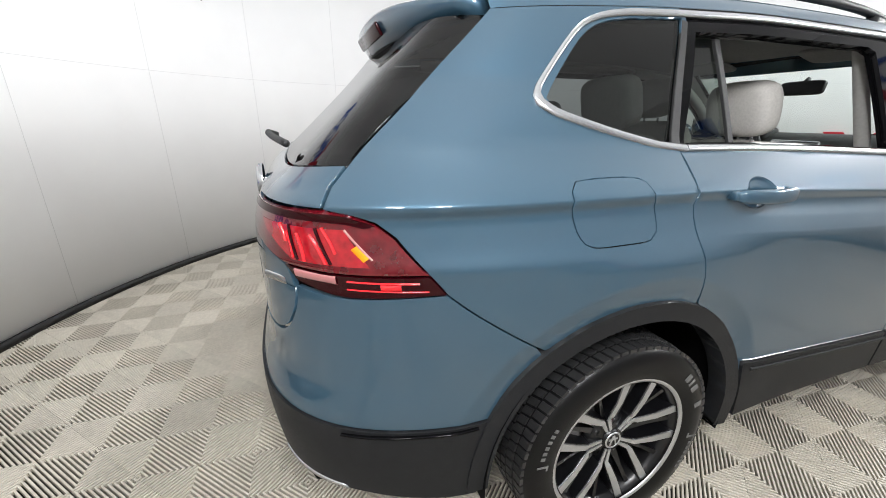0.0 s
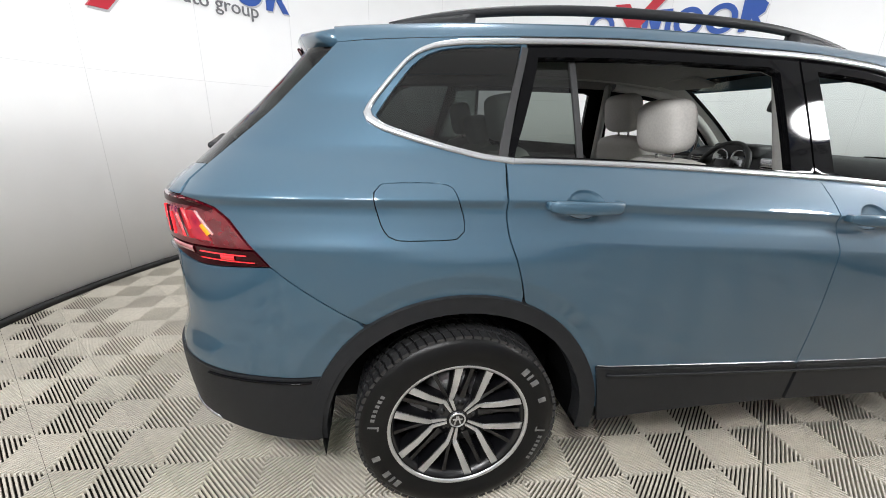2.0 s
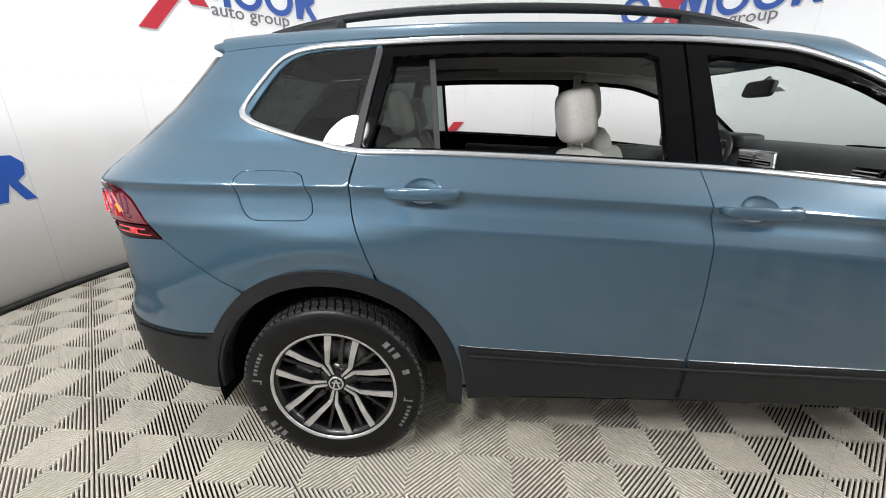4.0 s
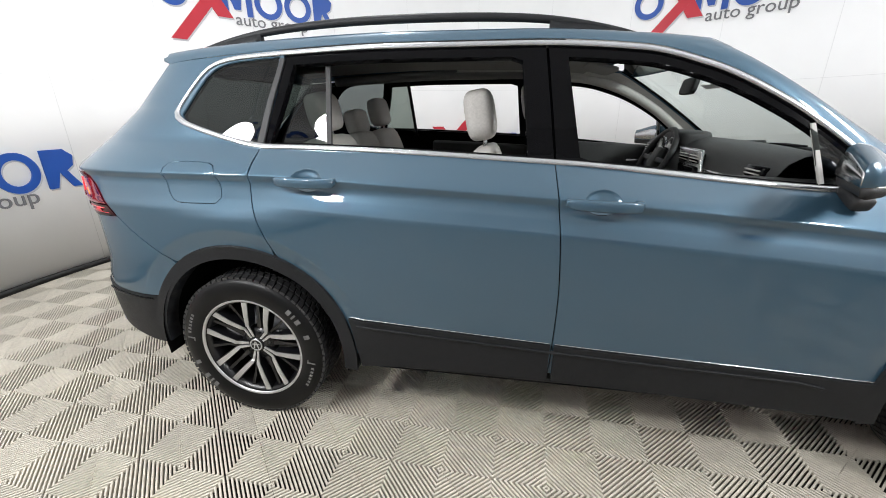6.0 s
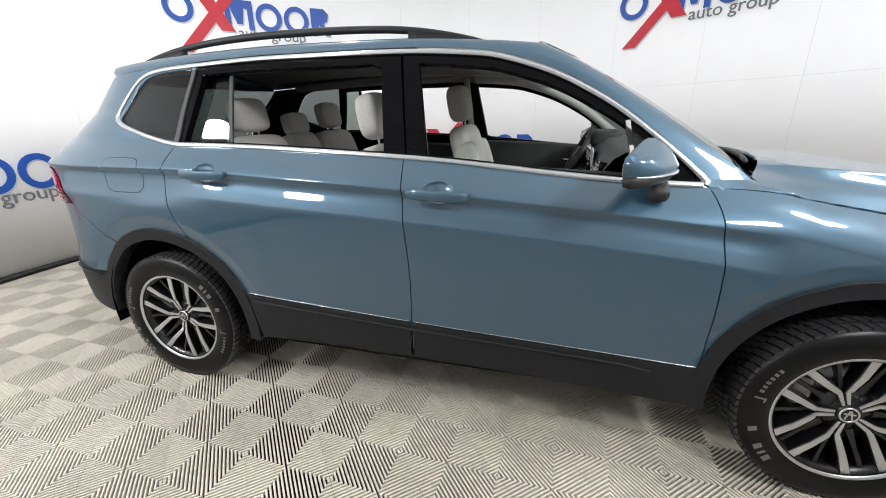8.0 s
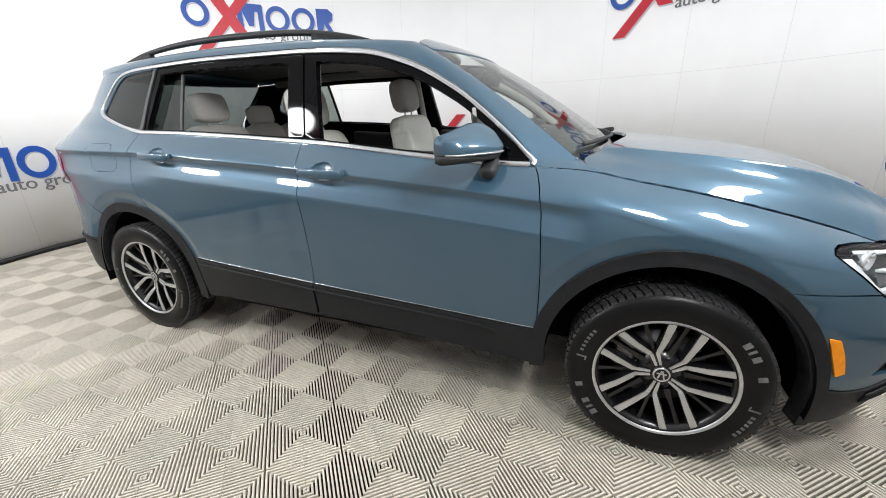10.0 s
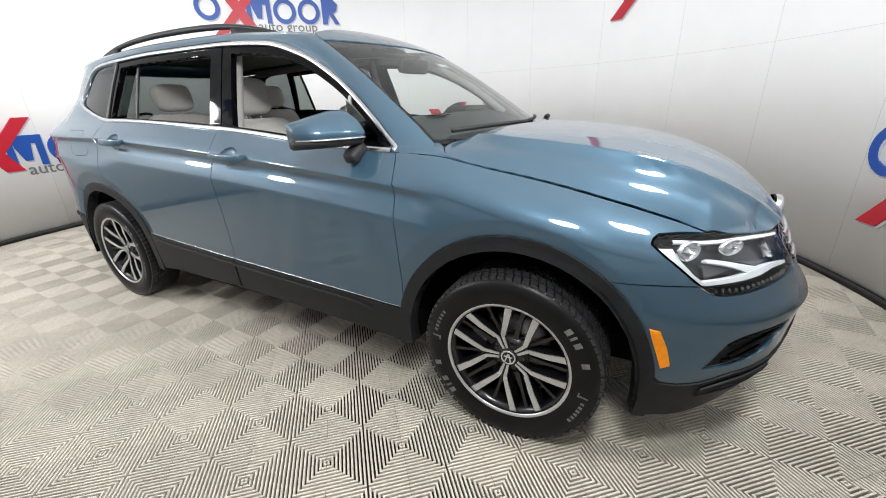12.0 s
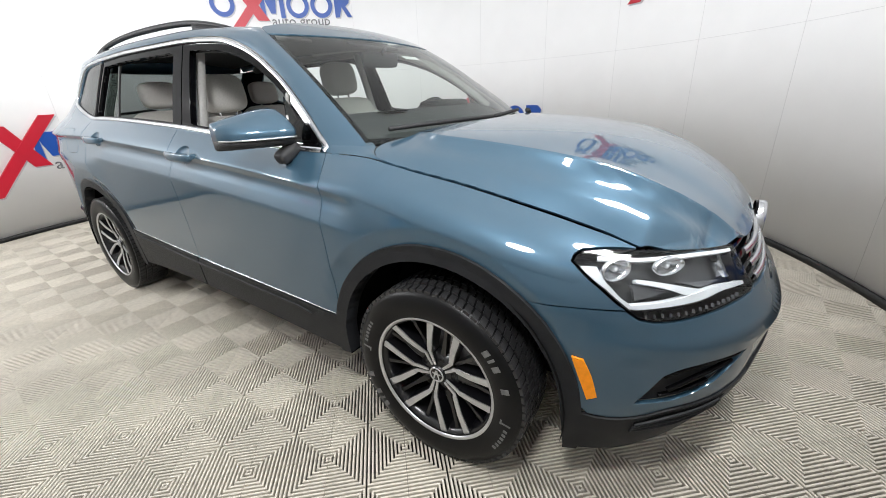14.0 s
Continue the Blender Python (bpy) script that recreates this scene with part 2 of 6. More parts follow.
# round studio lamps on the wall side, turned towards the car; the last is an added fill for the rear wall
for deg, away, LAMP_Z, LAMP_POWER, wide, aim in LAMPS:
    px, py = CX + away * math.cos(radians(deg)), CY + away * math.sin(radians(deg))
    lamp = thing("studio_or_fill_lamp", "round white glowing lamp hung from the ceiling, for studio light or added fill", "lamp", "studio lamps")
    lamp.matrix_basis = look((px, py, LAMP_Z), aim)
    part("housing", lathe([(0.0, 0.09), (wide * 0.5, 0.09), (wide + 0.01, 0.01), (wide + 0.01, -0.01), (wide, -0.01), (wide, 0.0)], 40, "z"), LIGHTGREY, lamp)
    bm = bmesh.new()
    bmesh.ops.create_circle(bm, cap_ends=True, radius=wide, segments=40, matrix=pose(0, 0, -0.004, 180))
    part("diffuser", bm, LAMPON, lamp, "white glowing disc")
    part("stem", tube([(0, 0, 0.06), (lamp.matrix_basis.inverted() @ Vector((px, py, HIGH)))], 0.012), LIGHTGREY, lamp)
    ld = bpy.data.lights.new("lamp_light", "AREA")
    ld.shape, ld.size, ld.energy, ld.color = "DISK", wide * 1.94, LAMP_POWER, (0.975, 0.985, 1.0)
    lo = new("lamp_light", ld)
    lo.parent = lamp
    lo.location = (0, 0, -0.012)
    # added at each lamp's back: a glowing disc and light that brighten the wall
    bm = bmesh.new()
    bmesh.ops.create_circle(bm, cap_ends=True, radius=wide * 0.48, segments=32, matrix=pose(0, 0, 0.093))
    part("rear_fill_panel", bm, REARFILL, lamp, "added dim white disc that brightens the wall")
    ld = bpy.data.lights.new("rear_fill_light", "AREA")
    ld.shape, ld.size, ld.energy, ld.color = "DISK", wide * 0.9, REAR_FILL_POWER, (0.985, 0.99, 1.0)
    lo = new("rear_fill_light", ld)
    lo.parent = lamp
    lo.matrix_basis = pose(0, 0, 0.10, 180)

# an added, unseen disc of light under the ceiling that fills the room evenly
ld = bpy.data.lights.new("ceiling_fill_light", "AREA")
ld.shape, ld.size, ld.energy, ld.color = "DISK", 2 * RADIUS, CEILING_FILL_POWER, (0.975, 0.99, 1.0)
new("ceiling_fill_light", ld).matrix_basis = pose(CX, CY, HIGH - 0.012)


# wall signs: each a set of raised shapes bent round the wall
def bend(bm, deg, z):
    """Lays shapes drawn in x (along the wall) and z, with y pointing into the room, on the wall at that angle."""
    for v in bm.verts:
        a = deg - math.degrees(v.co.x / RADIUS)
        v.co = on_wall(a, z + v.co.z, 0.002 + v.co.y)
    bmesh.ops.recalc_face_normals(bm, faces=bm.faces)
    return bm


def slab(poly, depth, lean=0.0):
    p = [(x + lean * z, z) for x, z in poly]
    n = []
    for i, (x, z) in enumerate(p):
        x2, z2 = p[(i + 1) % len(p)]
        k = max(1, int(abs(x2 - x) / 0.04))
        n += [(x + (x2 - x) * j / k, z + (z2 - z) * j / k) for j in range(k)]
    bm = bmesh.new()
    f = bm.faces.new([bm.verts.new((x, 0, z)) for x, z in n])
    bmesh.ops.triangulate(bm, faces=[f])
    r = bmesh.ops.extrude_face_region(bm, geom=bm.faces[:])
    bmesh.ops.translate(bm, vec=(0, depth, 0), verts=[v for v in r["geom"] if isinstance(v, bmesh.types.BMVert)])
    return bm


def ring(cx, cz, rx, rz, w, depth, lean=0.0, seg=28):
    bm = bmesh.new()
    cols = []
    for k in range(seg):
        c, s = math.cos(2 * math.pi * k / seg), math.sin(2 * math.pi * k / seg)
        q = []
        for r, y in ((0, 0), (0, depth), (w, depth), (w, 0)):
            x, z = cx + (rx - r) * c, cz + (rz - r) * s
            q.append(bm.verts.new((x + lean * z, y, z)))
        cols.append(q)
    for k in range(seg):
        a, b = cols[k], cols[(k + 1) % seg]
        for i in range(4):
            bm.faces.new((a[i], a[(i + 1) % 4], b[(i + 1) % 4], b[i]))
    return bm


def wall_sign(deg, z, size=1.0):
    """A dealer sign: blue rings and posts, two crossed red bars, a grey line of words below."""
    s = size
    sign = thing("wall_sign", "raised blue, red and grey dealer sign on the wall", "sign", "wall signs")
    h = 0.155 * s
    ln = 0.0
    w = 0.055 * s

    def add(name, bm, mat, label=""):
        part(name, bend(bm, deg, z), mat, sign, label, smooth=False)

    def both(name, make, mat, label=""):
        # a thinner light grey copy, shifted down and aside, draws each shape's shadow
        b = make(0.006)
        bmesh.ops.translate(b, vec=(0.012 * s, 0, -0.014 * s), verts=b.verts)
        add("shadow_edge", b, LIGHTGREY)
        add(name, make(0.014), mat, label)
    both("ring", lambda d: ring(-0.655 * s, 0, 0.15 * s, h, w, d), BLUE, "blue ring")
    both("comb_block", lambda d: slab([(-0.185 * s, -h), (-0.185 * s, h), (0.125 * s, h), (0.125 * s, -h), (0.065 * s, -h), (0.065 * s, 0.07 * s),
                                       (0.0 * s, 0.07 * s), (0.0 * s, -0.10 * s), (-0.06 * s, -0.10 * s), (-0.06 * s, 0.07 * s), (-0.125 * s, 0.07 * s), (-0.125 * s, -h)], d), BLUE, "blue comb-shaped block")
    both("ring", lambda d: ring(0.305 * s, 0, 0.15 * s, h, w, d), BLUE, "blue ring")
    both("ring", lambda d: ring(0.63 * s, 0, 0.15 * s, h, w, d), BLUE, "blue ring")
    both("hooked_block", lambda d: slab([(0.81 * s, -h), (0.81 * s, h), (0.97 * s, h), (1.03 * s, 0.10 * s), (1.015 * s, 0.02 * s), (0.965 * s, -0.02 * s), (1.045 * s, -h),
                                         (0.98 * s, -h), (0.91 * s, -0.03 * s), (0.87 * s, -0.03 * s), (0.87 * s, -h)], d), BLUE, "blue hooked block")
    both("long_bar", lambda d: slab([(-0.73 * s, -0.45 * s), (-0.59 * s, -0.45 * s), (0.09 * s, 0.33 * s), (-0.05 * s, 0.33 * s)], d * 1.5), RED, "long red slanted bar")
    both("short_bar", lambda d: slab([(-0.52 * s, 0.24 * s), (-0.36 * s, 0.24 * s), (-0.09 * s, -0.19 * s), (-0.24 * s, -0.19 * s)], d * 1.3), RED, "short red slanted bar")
    cu = bpy.data.curves.new("words", "FONT")
    cu.body, cu.size, cu.extrude, cu.resolution_u = "auto group", 0.16, 0.004, 3
    tmp = new("words", cu)
    me = bpy.data.meshes.new_from_object(tmp.evaluated_get(bpy.context.evaluated_depsgraph_get()))
    bpy.data.objects.remove(tmp)
    bm = bmesh.new()
    bm.from_mesh(me)
    wide = max(v.co.x for v in bm.verts)
    for v in bm.verts:
        v.co = Vector((v.co.x * 0.79 / wide - 0.07, v.co.z + 0.006, v.co.y * 1.05 - 0.245))
    todo = set(bm.verts)
    while todo:
        one, front = set(), [next(iter(sorted(todo, key=lambda v: v.index)))]
        while front:
            v = front.pop()
            if v in one:
                continue
            one.add(v)
            front += [e.other_vert(v) for e in v.link_edges]
        todo -= one
        piece = bmesh.new()
        made = {v: piece.verts.new(v.co) for v in one}
        for f in bm.faces:
            if f.verts[0] in one:
                piece.faces.new([made[v] for v in f.verts])
        add("letter", piece, GREY)
    bm.free()


# the end of each sign lies at these angles, every second one low
for k in range(8):
    wall_sign(169.6 - 43.9 * k + math.degrees(1.045 / RADIUS), 2.475 if k % 2 else 0.885)


# ---- the car's shape ----
XR, XF = 0.35, 2.62            # where the side begins to turn round the rear and the front
KR, KF = 1.25, 1.05            # unrolled length of a radian of those turns
crease = pchip([-1.0, 0.15, 0.67, 1.235, 2.31, 2.52, 2.9, 3.35, 3.8], [1.098, 1.092, 1.066, 1.036, 0.952, 0.926, 0.835, 0.75, 0.70])
top_z = pchip([-1.0, 0.15, 1.23, 2.1, 2.32, 2.47, 2.6, 2.874, 3.116, 3.277, 3.36, 3.6], [1.19, 1.187, 1.143, 1.070, 1.062, 1.052, 1.025, 0.974, 0.915, 0.869, 0.845, 0.840])
top_w = pchip([-1.0, 2.2, 2.45, 2.6, 2.874, 3.116, 3.277, 3.36, 3.6], [0.785, 0.785, 0.768, 0.758, 0.748, 0.752, 0.768, 0.80, 0.80])
bulge = pchip([-1.0, 0.3, 2.2, 2.6, 3.6], [1.25, 1.15, 1.15, 1.8, 1.9])
rear_x = pchip([0.15, 0.30, 0.55, 0.68, 0.95, 1.08, 1.16, 1.52, 1.66], [-0.90, -0.95, -0.985, -0.955, -0.955, -0.920, -0.830, -0.465, -0.36])
front_x = pchip([0.15, 0.27, 0.40, 0.55, 0.592, 0.612, 0.66, 0.75, 0.90, 1.1], [3.55, 3.64, 3.71, 3.735, 3.746, 3.722, 3.700, 3.660, 3.58, 3.3])
rear_n = pchip([0.3, 0.9, 1.15, 1.3, 1.5], [4.6, 4.1, 6.0, 7.5, 8.5])
front_n = pchip([0.3, 0.6, 0.75, 0.9], [3.2, 3.1, 3.3, 3.1])


# sections below the crease: a small overhang, a shelf that looks upwards, then a quick bend into a nearly upright flank
def shelf(b, k):
    """b: how far below the crease the shelf bends down; k: its slope."""
    w = 0.8658 + k * (b - 0.054)
    return pchip([0.0, 0.004, 0.028, 0.034, b - 0.045, b - 0.02, b - 0.006, b + 0.003, b + 0.016, b + 0.05, 0.40, 0.60, 0.85],
                 [0.8755, 0.8744, 0.8655, 0.8658, 0.8658 + k * (b - 0.079), w, w + 0.0115 * k, w + 0.013 * k, w + 0.013 * k - 0.0006, w + 0.013 * k - 0.0026, w - 0.010, w - 0.022, w - 0.042])


door_section = shelf(0.122, 0.42)
quarter_section = pchip([0.0, 0.004, 0.028, 0.034, 0.06, 0.085, 0.105, 0.120, 0.130, 0.138, 0.146, 0.165, 0.20, 0.40, 0.60, 0.85],
                        [0.8755, 0.8744, 0.8638, 0.8640, 0.8705, 0.8790, 0.8875, 0.8948, 0.8990, 0.9008, 0.9012, 0.9006, 0.8990, 0.8900, 0.8780, 0.8580])
haunch_section = pchip([0.0, 0.004, 0.028, 0.034, 0.08, 0.12, 0.145, 0.160, 0.172, 0.185, 0.21, 0.40, 0.60, 0.85],
                       [0.8755, 0.8744, 0.8638, 0.8640, 0.8745, 0.8890, 0.8995, 0.9050, 0.9072, 0.9076, 0.9068, 0.8960, 0.8830, 0.8630])
fender_section = pchip([0.0, 0.05, 0.12, 0.20, 0.35, 0.55, 0.85], [0.8755, 0.885, 0.8915, 0.894, 0.8935, 0.886, 0.866])


def half_width(x, z):
    x, z = np.asarray(x, float), np.asarray(z, float)
    c, t, wt = crease(x), top_z(x), top_w(x)
    soft = np.clip((x - 2.38) / 0.16, 0, 1)
    soft = soft * soft * (3 - 2 * soft)
    rear = np.clip((0.45 - x) / 0.45, 0, 1)
    rear = rear * rear * (3 - 2 * rear)
    over = np.clip(1 - np.abs(x - 0.02) / 0.42, 0, 1)
    over = over * over * (3 - 2 * over)
    side = door_section(c - z) * (1 - rear) + quarter_section(c - z) * rear
    low = (side * (1 - over) + haunch_section(c - z) * over) * (1 - soft) + fender_section(c - z) * soft
    # a flat rim round each arch turns the side upright
    ring = np.clip(0.531 - np.hypot(x - 2.775, z - 0.335), 0, 0.07) * np.clip((x - 2.2) / 0.1, 0, 1) * np.clip((z - 0.40) / 0.25, 0, 1)
    ring = ring + np.clip(0.55 - np.hypot(x, z - 0.335), 0, 0.07) * np.clip((1.0 - x) / 0.1, 0, 1) * np.clip((z - 0.40) / 0.25, 0, 1)
    low = low - 0.26 * ring
    wc = 0.8755
    k = np.clip((z - c) / (t - c), 0, 1)
    mid = wc - (wc - wt) * k ** bulge(x)
    line = t - np.interp(x, [2.25, 2.5, 2.8, 3.1, 3.25], [0.012, 0.040, 0.048, 0.040, 0.020])
    mid = mid - 0.22 * np.clip(z - line, 0, 1) * np.clip((x - 2.25) / 0.15, 0, 1)
    wt = wt - 0.22 * (t - line) * np.clip((x - 2.25) / 0.15, 0, 1)
    d = np.clip(z - t, 0, 1)
    up = wt - 0.010 * np.clip(d / 0.02, 0, 1) - d * (0.29 + 0.13 * d) - 0.035 * np.clip((0.25 - x) / 0.6, 0, 1.5) ** 2 * np.clip(d / 0.15, 0, 1)
    return np.where(z <= c, low, np.where(z <= t, mid - 0.26 * ring, up))


def body(s, z):
    """Points of the car's right side, unrolled: s runs along it, z is the height."""
    s, z = np.asarray(s, float), np.asarray(z, float)
    s, z = np.broadcast_arrays(s, z)
    ar = np.clip((XR - s) / KR, 0, math.pi / 2)
    af = np.clip((s - XF) / KF, 0, math.pi / 2)
    nr, nf = rear_n(z), front_n(z)
    sr, cr = np.sin(ar), np.cos(ar)
    rr = (sr ** nr + cr ** nr) ** (-1 / nr)
    sf, cf = np.sin(af), np.cos(af)
    rf = (sf ** nf + cf ** nf) ** (-1 / nf)
    x = np.where(s < XR, XR - (XR - rear_x(z)) * rr * sr, np.where(s > XF, XF + (front_x(z) - XF) * rf * sf, s))
    k = np.where(s < XR, rr * cr, np.where(s > XF, rf * cf, 1.0))
    return np.stack((x, -half_width(x, z) * k, z), -1)


def at_x(x, z):
    """The unrolled place of a point of the side, from its x and z."""
    if x < XR:
        n = float(rear_n(z))
        t = min(0.9999, (XR - x) / (XR - float(rear_x(z))))
        return (XR - KR * math.atan2(t, (1 - t ** n) ** (1 / n)), z)
    if x > XF:
        n = float(front_n(z))
        t = min(0.9999, (x - XF) / (float(front_x(z)) - XF))
        return (XF + KF * math.atan2(t, (1 - t ** n) ** (1 / n)), z)
    return (x, z)


def at_y(y, z, front=False):
    """The unrolled place of a point of the rear or front face, from its distance off the middle."""
    lo, hi = 0.0, math.pi / 2
    for _ in range(40):
        a = (lo + hi) / 2
        if -float(body(XF + KF * a if front else XR - KR * a, z)[1]) > abs(y):
            lo = a
        else:
            hi = a
    return (XF + KF * a, z) if front else (XR - KR * a, z)


roof_mid = pchip([-0.6, -0.3, 0.1, 0.6, 1.1, 1.45, 1.75], [1.575, 1.602, 1.628, 1.640, 1.634, 1.612, 1.565])


def roof(x, y):
    x, y = np.broadcast_arrays(np.asarray(x, float), np.asarray(y, float))
    return np.stack((x, y, roof_mid(x) - 0.045 * (np.abs(y) / 0.56) ** 2.2), -1)


shield_x = pchip([1.00, 1.10, 1.25, 1.45, 1.56, 1.62], [2.68, 2.56, 2.345, 2.02, 1.80, 1.62])


def windshield(y, z):
    y, z = np.broadcast_arrays(np.asarray(y, float), np.asarray(z, float))
    return np.stack((shield_x(z) - 0.13 * (np.abs(y) / 0.66) ** 2.0, y, z), -1)


hood_mid = pchip([2.3, 2.5, 2.9, 3.2, 3.4, 3.55, 3.66], [1.150, 1.138, 1.112, 1.076, 1.028, 0.955, 0.848])


_x = np.linspace(2.2, 3.50, 27)
edge_y = pchip(_x, [-float(body(*at_x(v, float(top_z(v))))[1]) for v in _x])


hood_fold = pchip([2.45, 2.55, 2.7, 2.9, 3.1, 3.26, 3.44, 3.55], [0.47, 0.53, 0.585, 0.59, 0.58, 0.548, 0.505, 0.47])
hood_side = pchip([0.0, 0.20, 0.62, 1.0], [0.0, 0.30, 0.60, 1.0])


def hood(x, y):
    x, y = np.broadcast_arrays(np.asarray(x, float), np.asarray(y, float))
    e, w = top_z(x), edge_y(x)
    k = np.abs(y) / w
    front = hood_front(np.abs(y))
    fix = hood_lip(np.abs(y)) * np.clip((x - 2.75) / (front - 2.75), 0, 1.2) ** 3
    # a sharp line runs along the hood: nearly flat inside it, a short steep slope, then a gentler one down to the edge
    fold = np.clip(hood_fold(x) / w, 0.5, 0.85)
    drop = np.where(k < fold, 0.16 * (np.minimum(k, fold) / fold) ** 2.4, 0.16 + 0.84 * hood_side(np.clip((k - fold) / (1 - fold), 0, 1)))
    on = np.clip((x - 2.45) / 0.15, 0, 1)
    drop = drop * on + k ** 2.6 * (1 - on)
    return np.stack((x, y, hood_mid(x) - (hood_mid(x) - e) * drop + fix), -1)


# the hood's front edge lies on the lamps and the grille
edge_z = pchip([0.0, 0.36, 0.55, 0.64, 0.70], [0.836, 0.820, 0.829, 0.836, 0.842])
hood_lip = lambda y: 0.0 * y
_y = np.array([0.0, 0.1, 0.2, 0.3, 0.4, 0.5, 0.6, 0.68])
_x = [float(body(*at_y(v, float(edge_z(v)), True))[0]) for v in np.maximum(_y, 0.001)]
hood_front = pchip(_y, _x)
hood_lip = pchip(_y, [float(edge_z(v)) - float(hood(float(hood_front(v)), v)[2]) for v in _y])


def tail(y, z):
    """Points of the rear face between the corners."""
    y, z = np.broadcast_arrays(np.asarray(y, float), np.asarray(z, float))
    n = rear_n(z)
    w = half_width(-0.6 + 0 * z, z)
    c = np.clip(np.abs(y) / w, 0, 0.999)
    return np.stack((XR - (XR - rear_x(z)) * (1 - c ** n) ** (1 / n), y, z), -1)


def within(poly, p):
    x, y = p[:, 0], p[:, 1]
    a = np.asarray(poly)
    b = np.roll(a, -1, 0)
    odd = np.zeros(len(p), bool)
    for (x0, y0), (x1, y1) in zip(a, b):
        if y0 != y1:
            odd ^= ((y0 > y) != (y1 > y)) & (x < (x1 - x0) * (y - y0) / (y1 - y0) + x0)
    return odd


def shrink(poly, d):
    p = np.array(poly, float)
    e = np.roll(p, -1, 0) - np.roll(p, 1, 0)
    n = np.stack((-e[:, 1], e[:, 0]), 1) / np.maximum(1e-9, np.linalg.norm(e, axis=1))[:, None]
    area = np.sum(p[:, 0] * np.roll(p[:, 1], -1) - np.roll(p[:, 0], -1) * p[:, 1])
    return p + n * d * (1 if area > 0 else -1)


def tidy(poly):
    out = []
    for p in poly:
        if not out or math.hypot(p[0] - out[-1][0], p[1] - out[-1][1]) > 1e-4:
            out.append((float(p[0]), float(p[1])))
    if math.hypot(out[0][0] - out[-1][0], out[0][1] - out[-1][1]) < 1e-4:
        out.pop()
    return out


def loop(*lines, step=0.025):
    """A closed outline of smooth lines that meet in corners."""
    out = []
    for ln in lines:
        out += spline(ln, step)[:-1] if len(ln) > 1 else list(ln)
    return tidy(out)


def panel(name, outline, mat, parent=None, holes=(), surf=body, lift=0.0, gap=0.002, lip=0.014, step=0.035, rows=(), flip=False, label="", mirror=False, extra=()):
    """A sheet of the shape inside an outline, with real shut lines: its edges turn inwards."""
    from mathutils import geometry
    outer = shrink(outline, gap)
    inner = [shrink(h, -gap) for h in holes]
    pts, edges = [], []
    for lp in [outer, *inner]:
        k = len(pts)
        pts += [tuple(p) for p in lp]
        edges += [(k + i, k + (i + 1) % len(lp)) for i in range(len(lp))]
    border = np.array(pts)
    lo, hi = border.min(0), border.max(0)
    gx, gz = np.meshgrid(np.arange(lo[0] + step * 0.5, hi[0], step), np.arange(lo[1] + step * 0.5, hi[1], step))
    grid = np.stack((gx.ravel(), gz.ravel()), 1)
    if len(rows):
        c = crease(grid[:, 0])
        grid = grid[(grid[:, 1] > c + 0.042) | (grid[:, 1] < c - 0.20)]
    free = len(grid)
    for row in (*rows, *extra):
        grid = np.vstack((grid, row))
    free = np.arange(len(grid)) < free
    if len(grid):
        ok = within(outer, grid)
        for h in inner:
            ok &= ~within(h, grid)
        grid, free = grid[ok], free[ok]
    if len(grid):
        near = np.sqrt(((grid[:, None, :] - border[None]) ** 2).sum(2)).min(1)
        grid = grid[near > np.where(free, 0.3 * step, 0.004)]
    v2, _, tris, *_ = geometry.delaunay_2d_cdt([Vector(p) for p in pts] + [Vector(p) for p in grid], edges, [], 0, 1e-6)
    q = np.array([tuple(v) for v in v2])
    t = np.array([tuple(f) for f in tris])
    mid = q[t].mean(1)
    ok = within(outer, mid)
    for h in inner:
        ok &= ~within(h, mid)
    t = t[ok]
    e = 0.0015
    p = surf(q[:, 0], q[:, 1])
    du = surf(q[:, 0] + e, q[:, 1]) - surf(q[:, 0] - e, q[:, 1])
    dv = surf(q[:, 0], q[:, 1] + e) - surf(q[:, 0], q[:, 1] - e)
    n = np.cross(du, dv)
    n /= np.maximum(1e-12, np.linalg.norm(n, axis=1))[:, None]
    if flip:
        n = -n
        t = t[:, ::-1]
    a = q[t]
    ccw = (a[:, 1, 0] - a[:, 0, 0]) * (a[:, 2, 1] - a[:, 0, 1]) - (a[:, 2, 0] - a[:, 0, 0]) * (a[:, 1, 1] - a[:, 0, 1])
    bad = (ccw < 0) != flip
    t[bad] = t[bad][:, ::-1]
    p = p + n * lift
    count = {}
    for f in t:
        for i in range(3):
            a0, b0 = int(f[i]), int(f[(i + 1) % 3])
            count[(a0, b0)] = 1
    rim = [ab for ab in count if (ab[1], ab[0]) not in count]
    verts, norms, faces = [*p], [*n], [*t]
    if lip:
        made = {}
        for a0, b0 in rim:
            for i in (a0, b0):
                if i not in made:
                    made[i] = len(verts)
                    verts += [p[i], p[i] - n[i] * lip]
                    norms += [n[i], n[i]]
            d = p[b0] - p[a0]
            out = np.cross(d, n[a0])
            out = out / max(1e-9, np.linalg.norm(out))
            for i in (a0, b0):
                norms[made[i]] = 0.5 * out + 0.5 * norms[made[i]]
                norms[made[i] + 1] = out
            faces.append((b0, a0, made[a0]))
            faces.append((b0, made[a0], made[b0]))
            faces.append((made[b0], made[a0], made[a0] + 1, made[b0] + 1))
    verts, norms = np.array(verts), np.array(norms)
    norms /= np.maximum(1e-9, np.linalg.norm(norms, axis=1))[:, None]
    ob = pydata(name, verts, faces, mat, parent, label, norms)
    if mirror:
        m = np.array((1, -1, 1))
        pydata(name, verts * m, [tuple(f)[::-1] for f in faces], mat, parent, label, norms * m)
    return ob


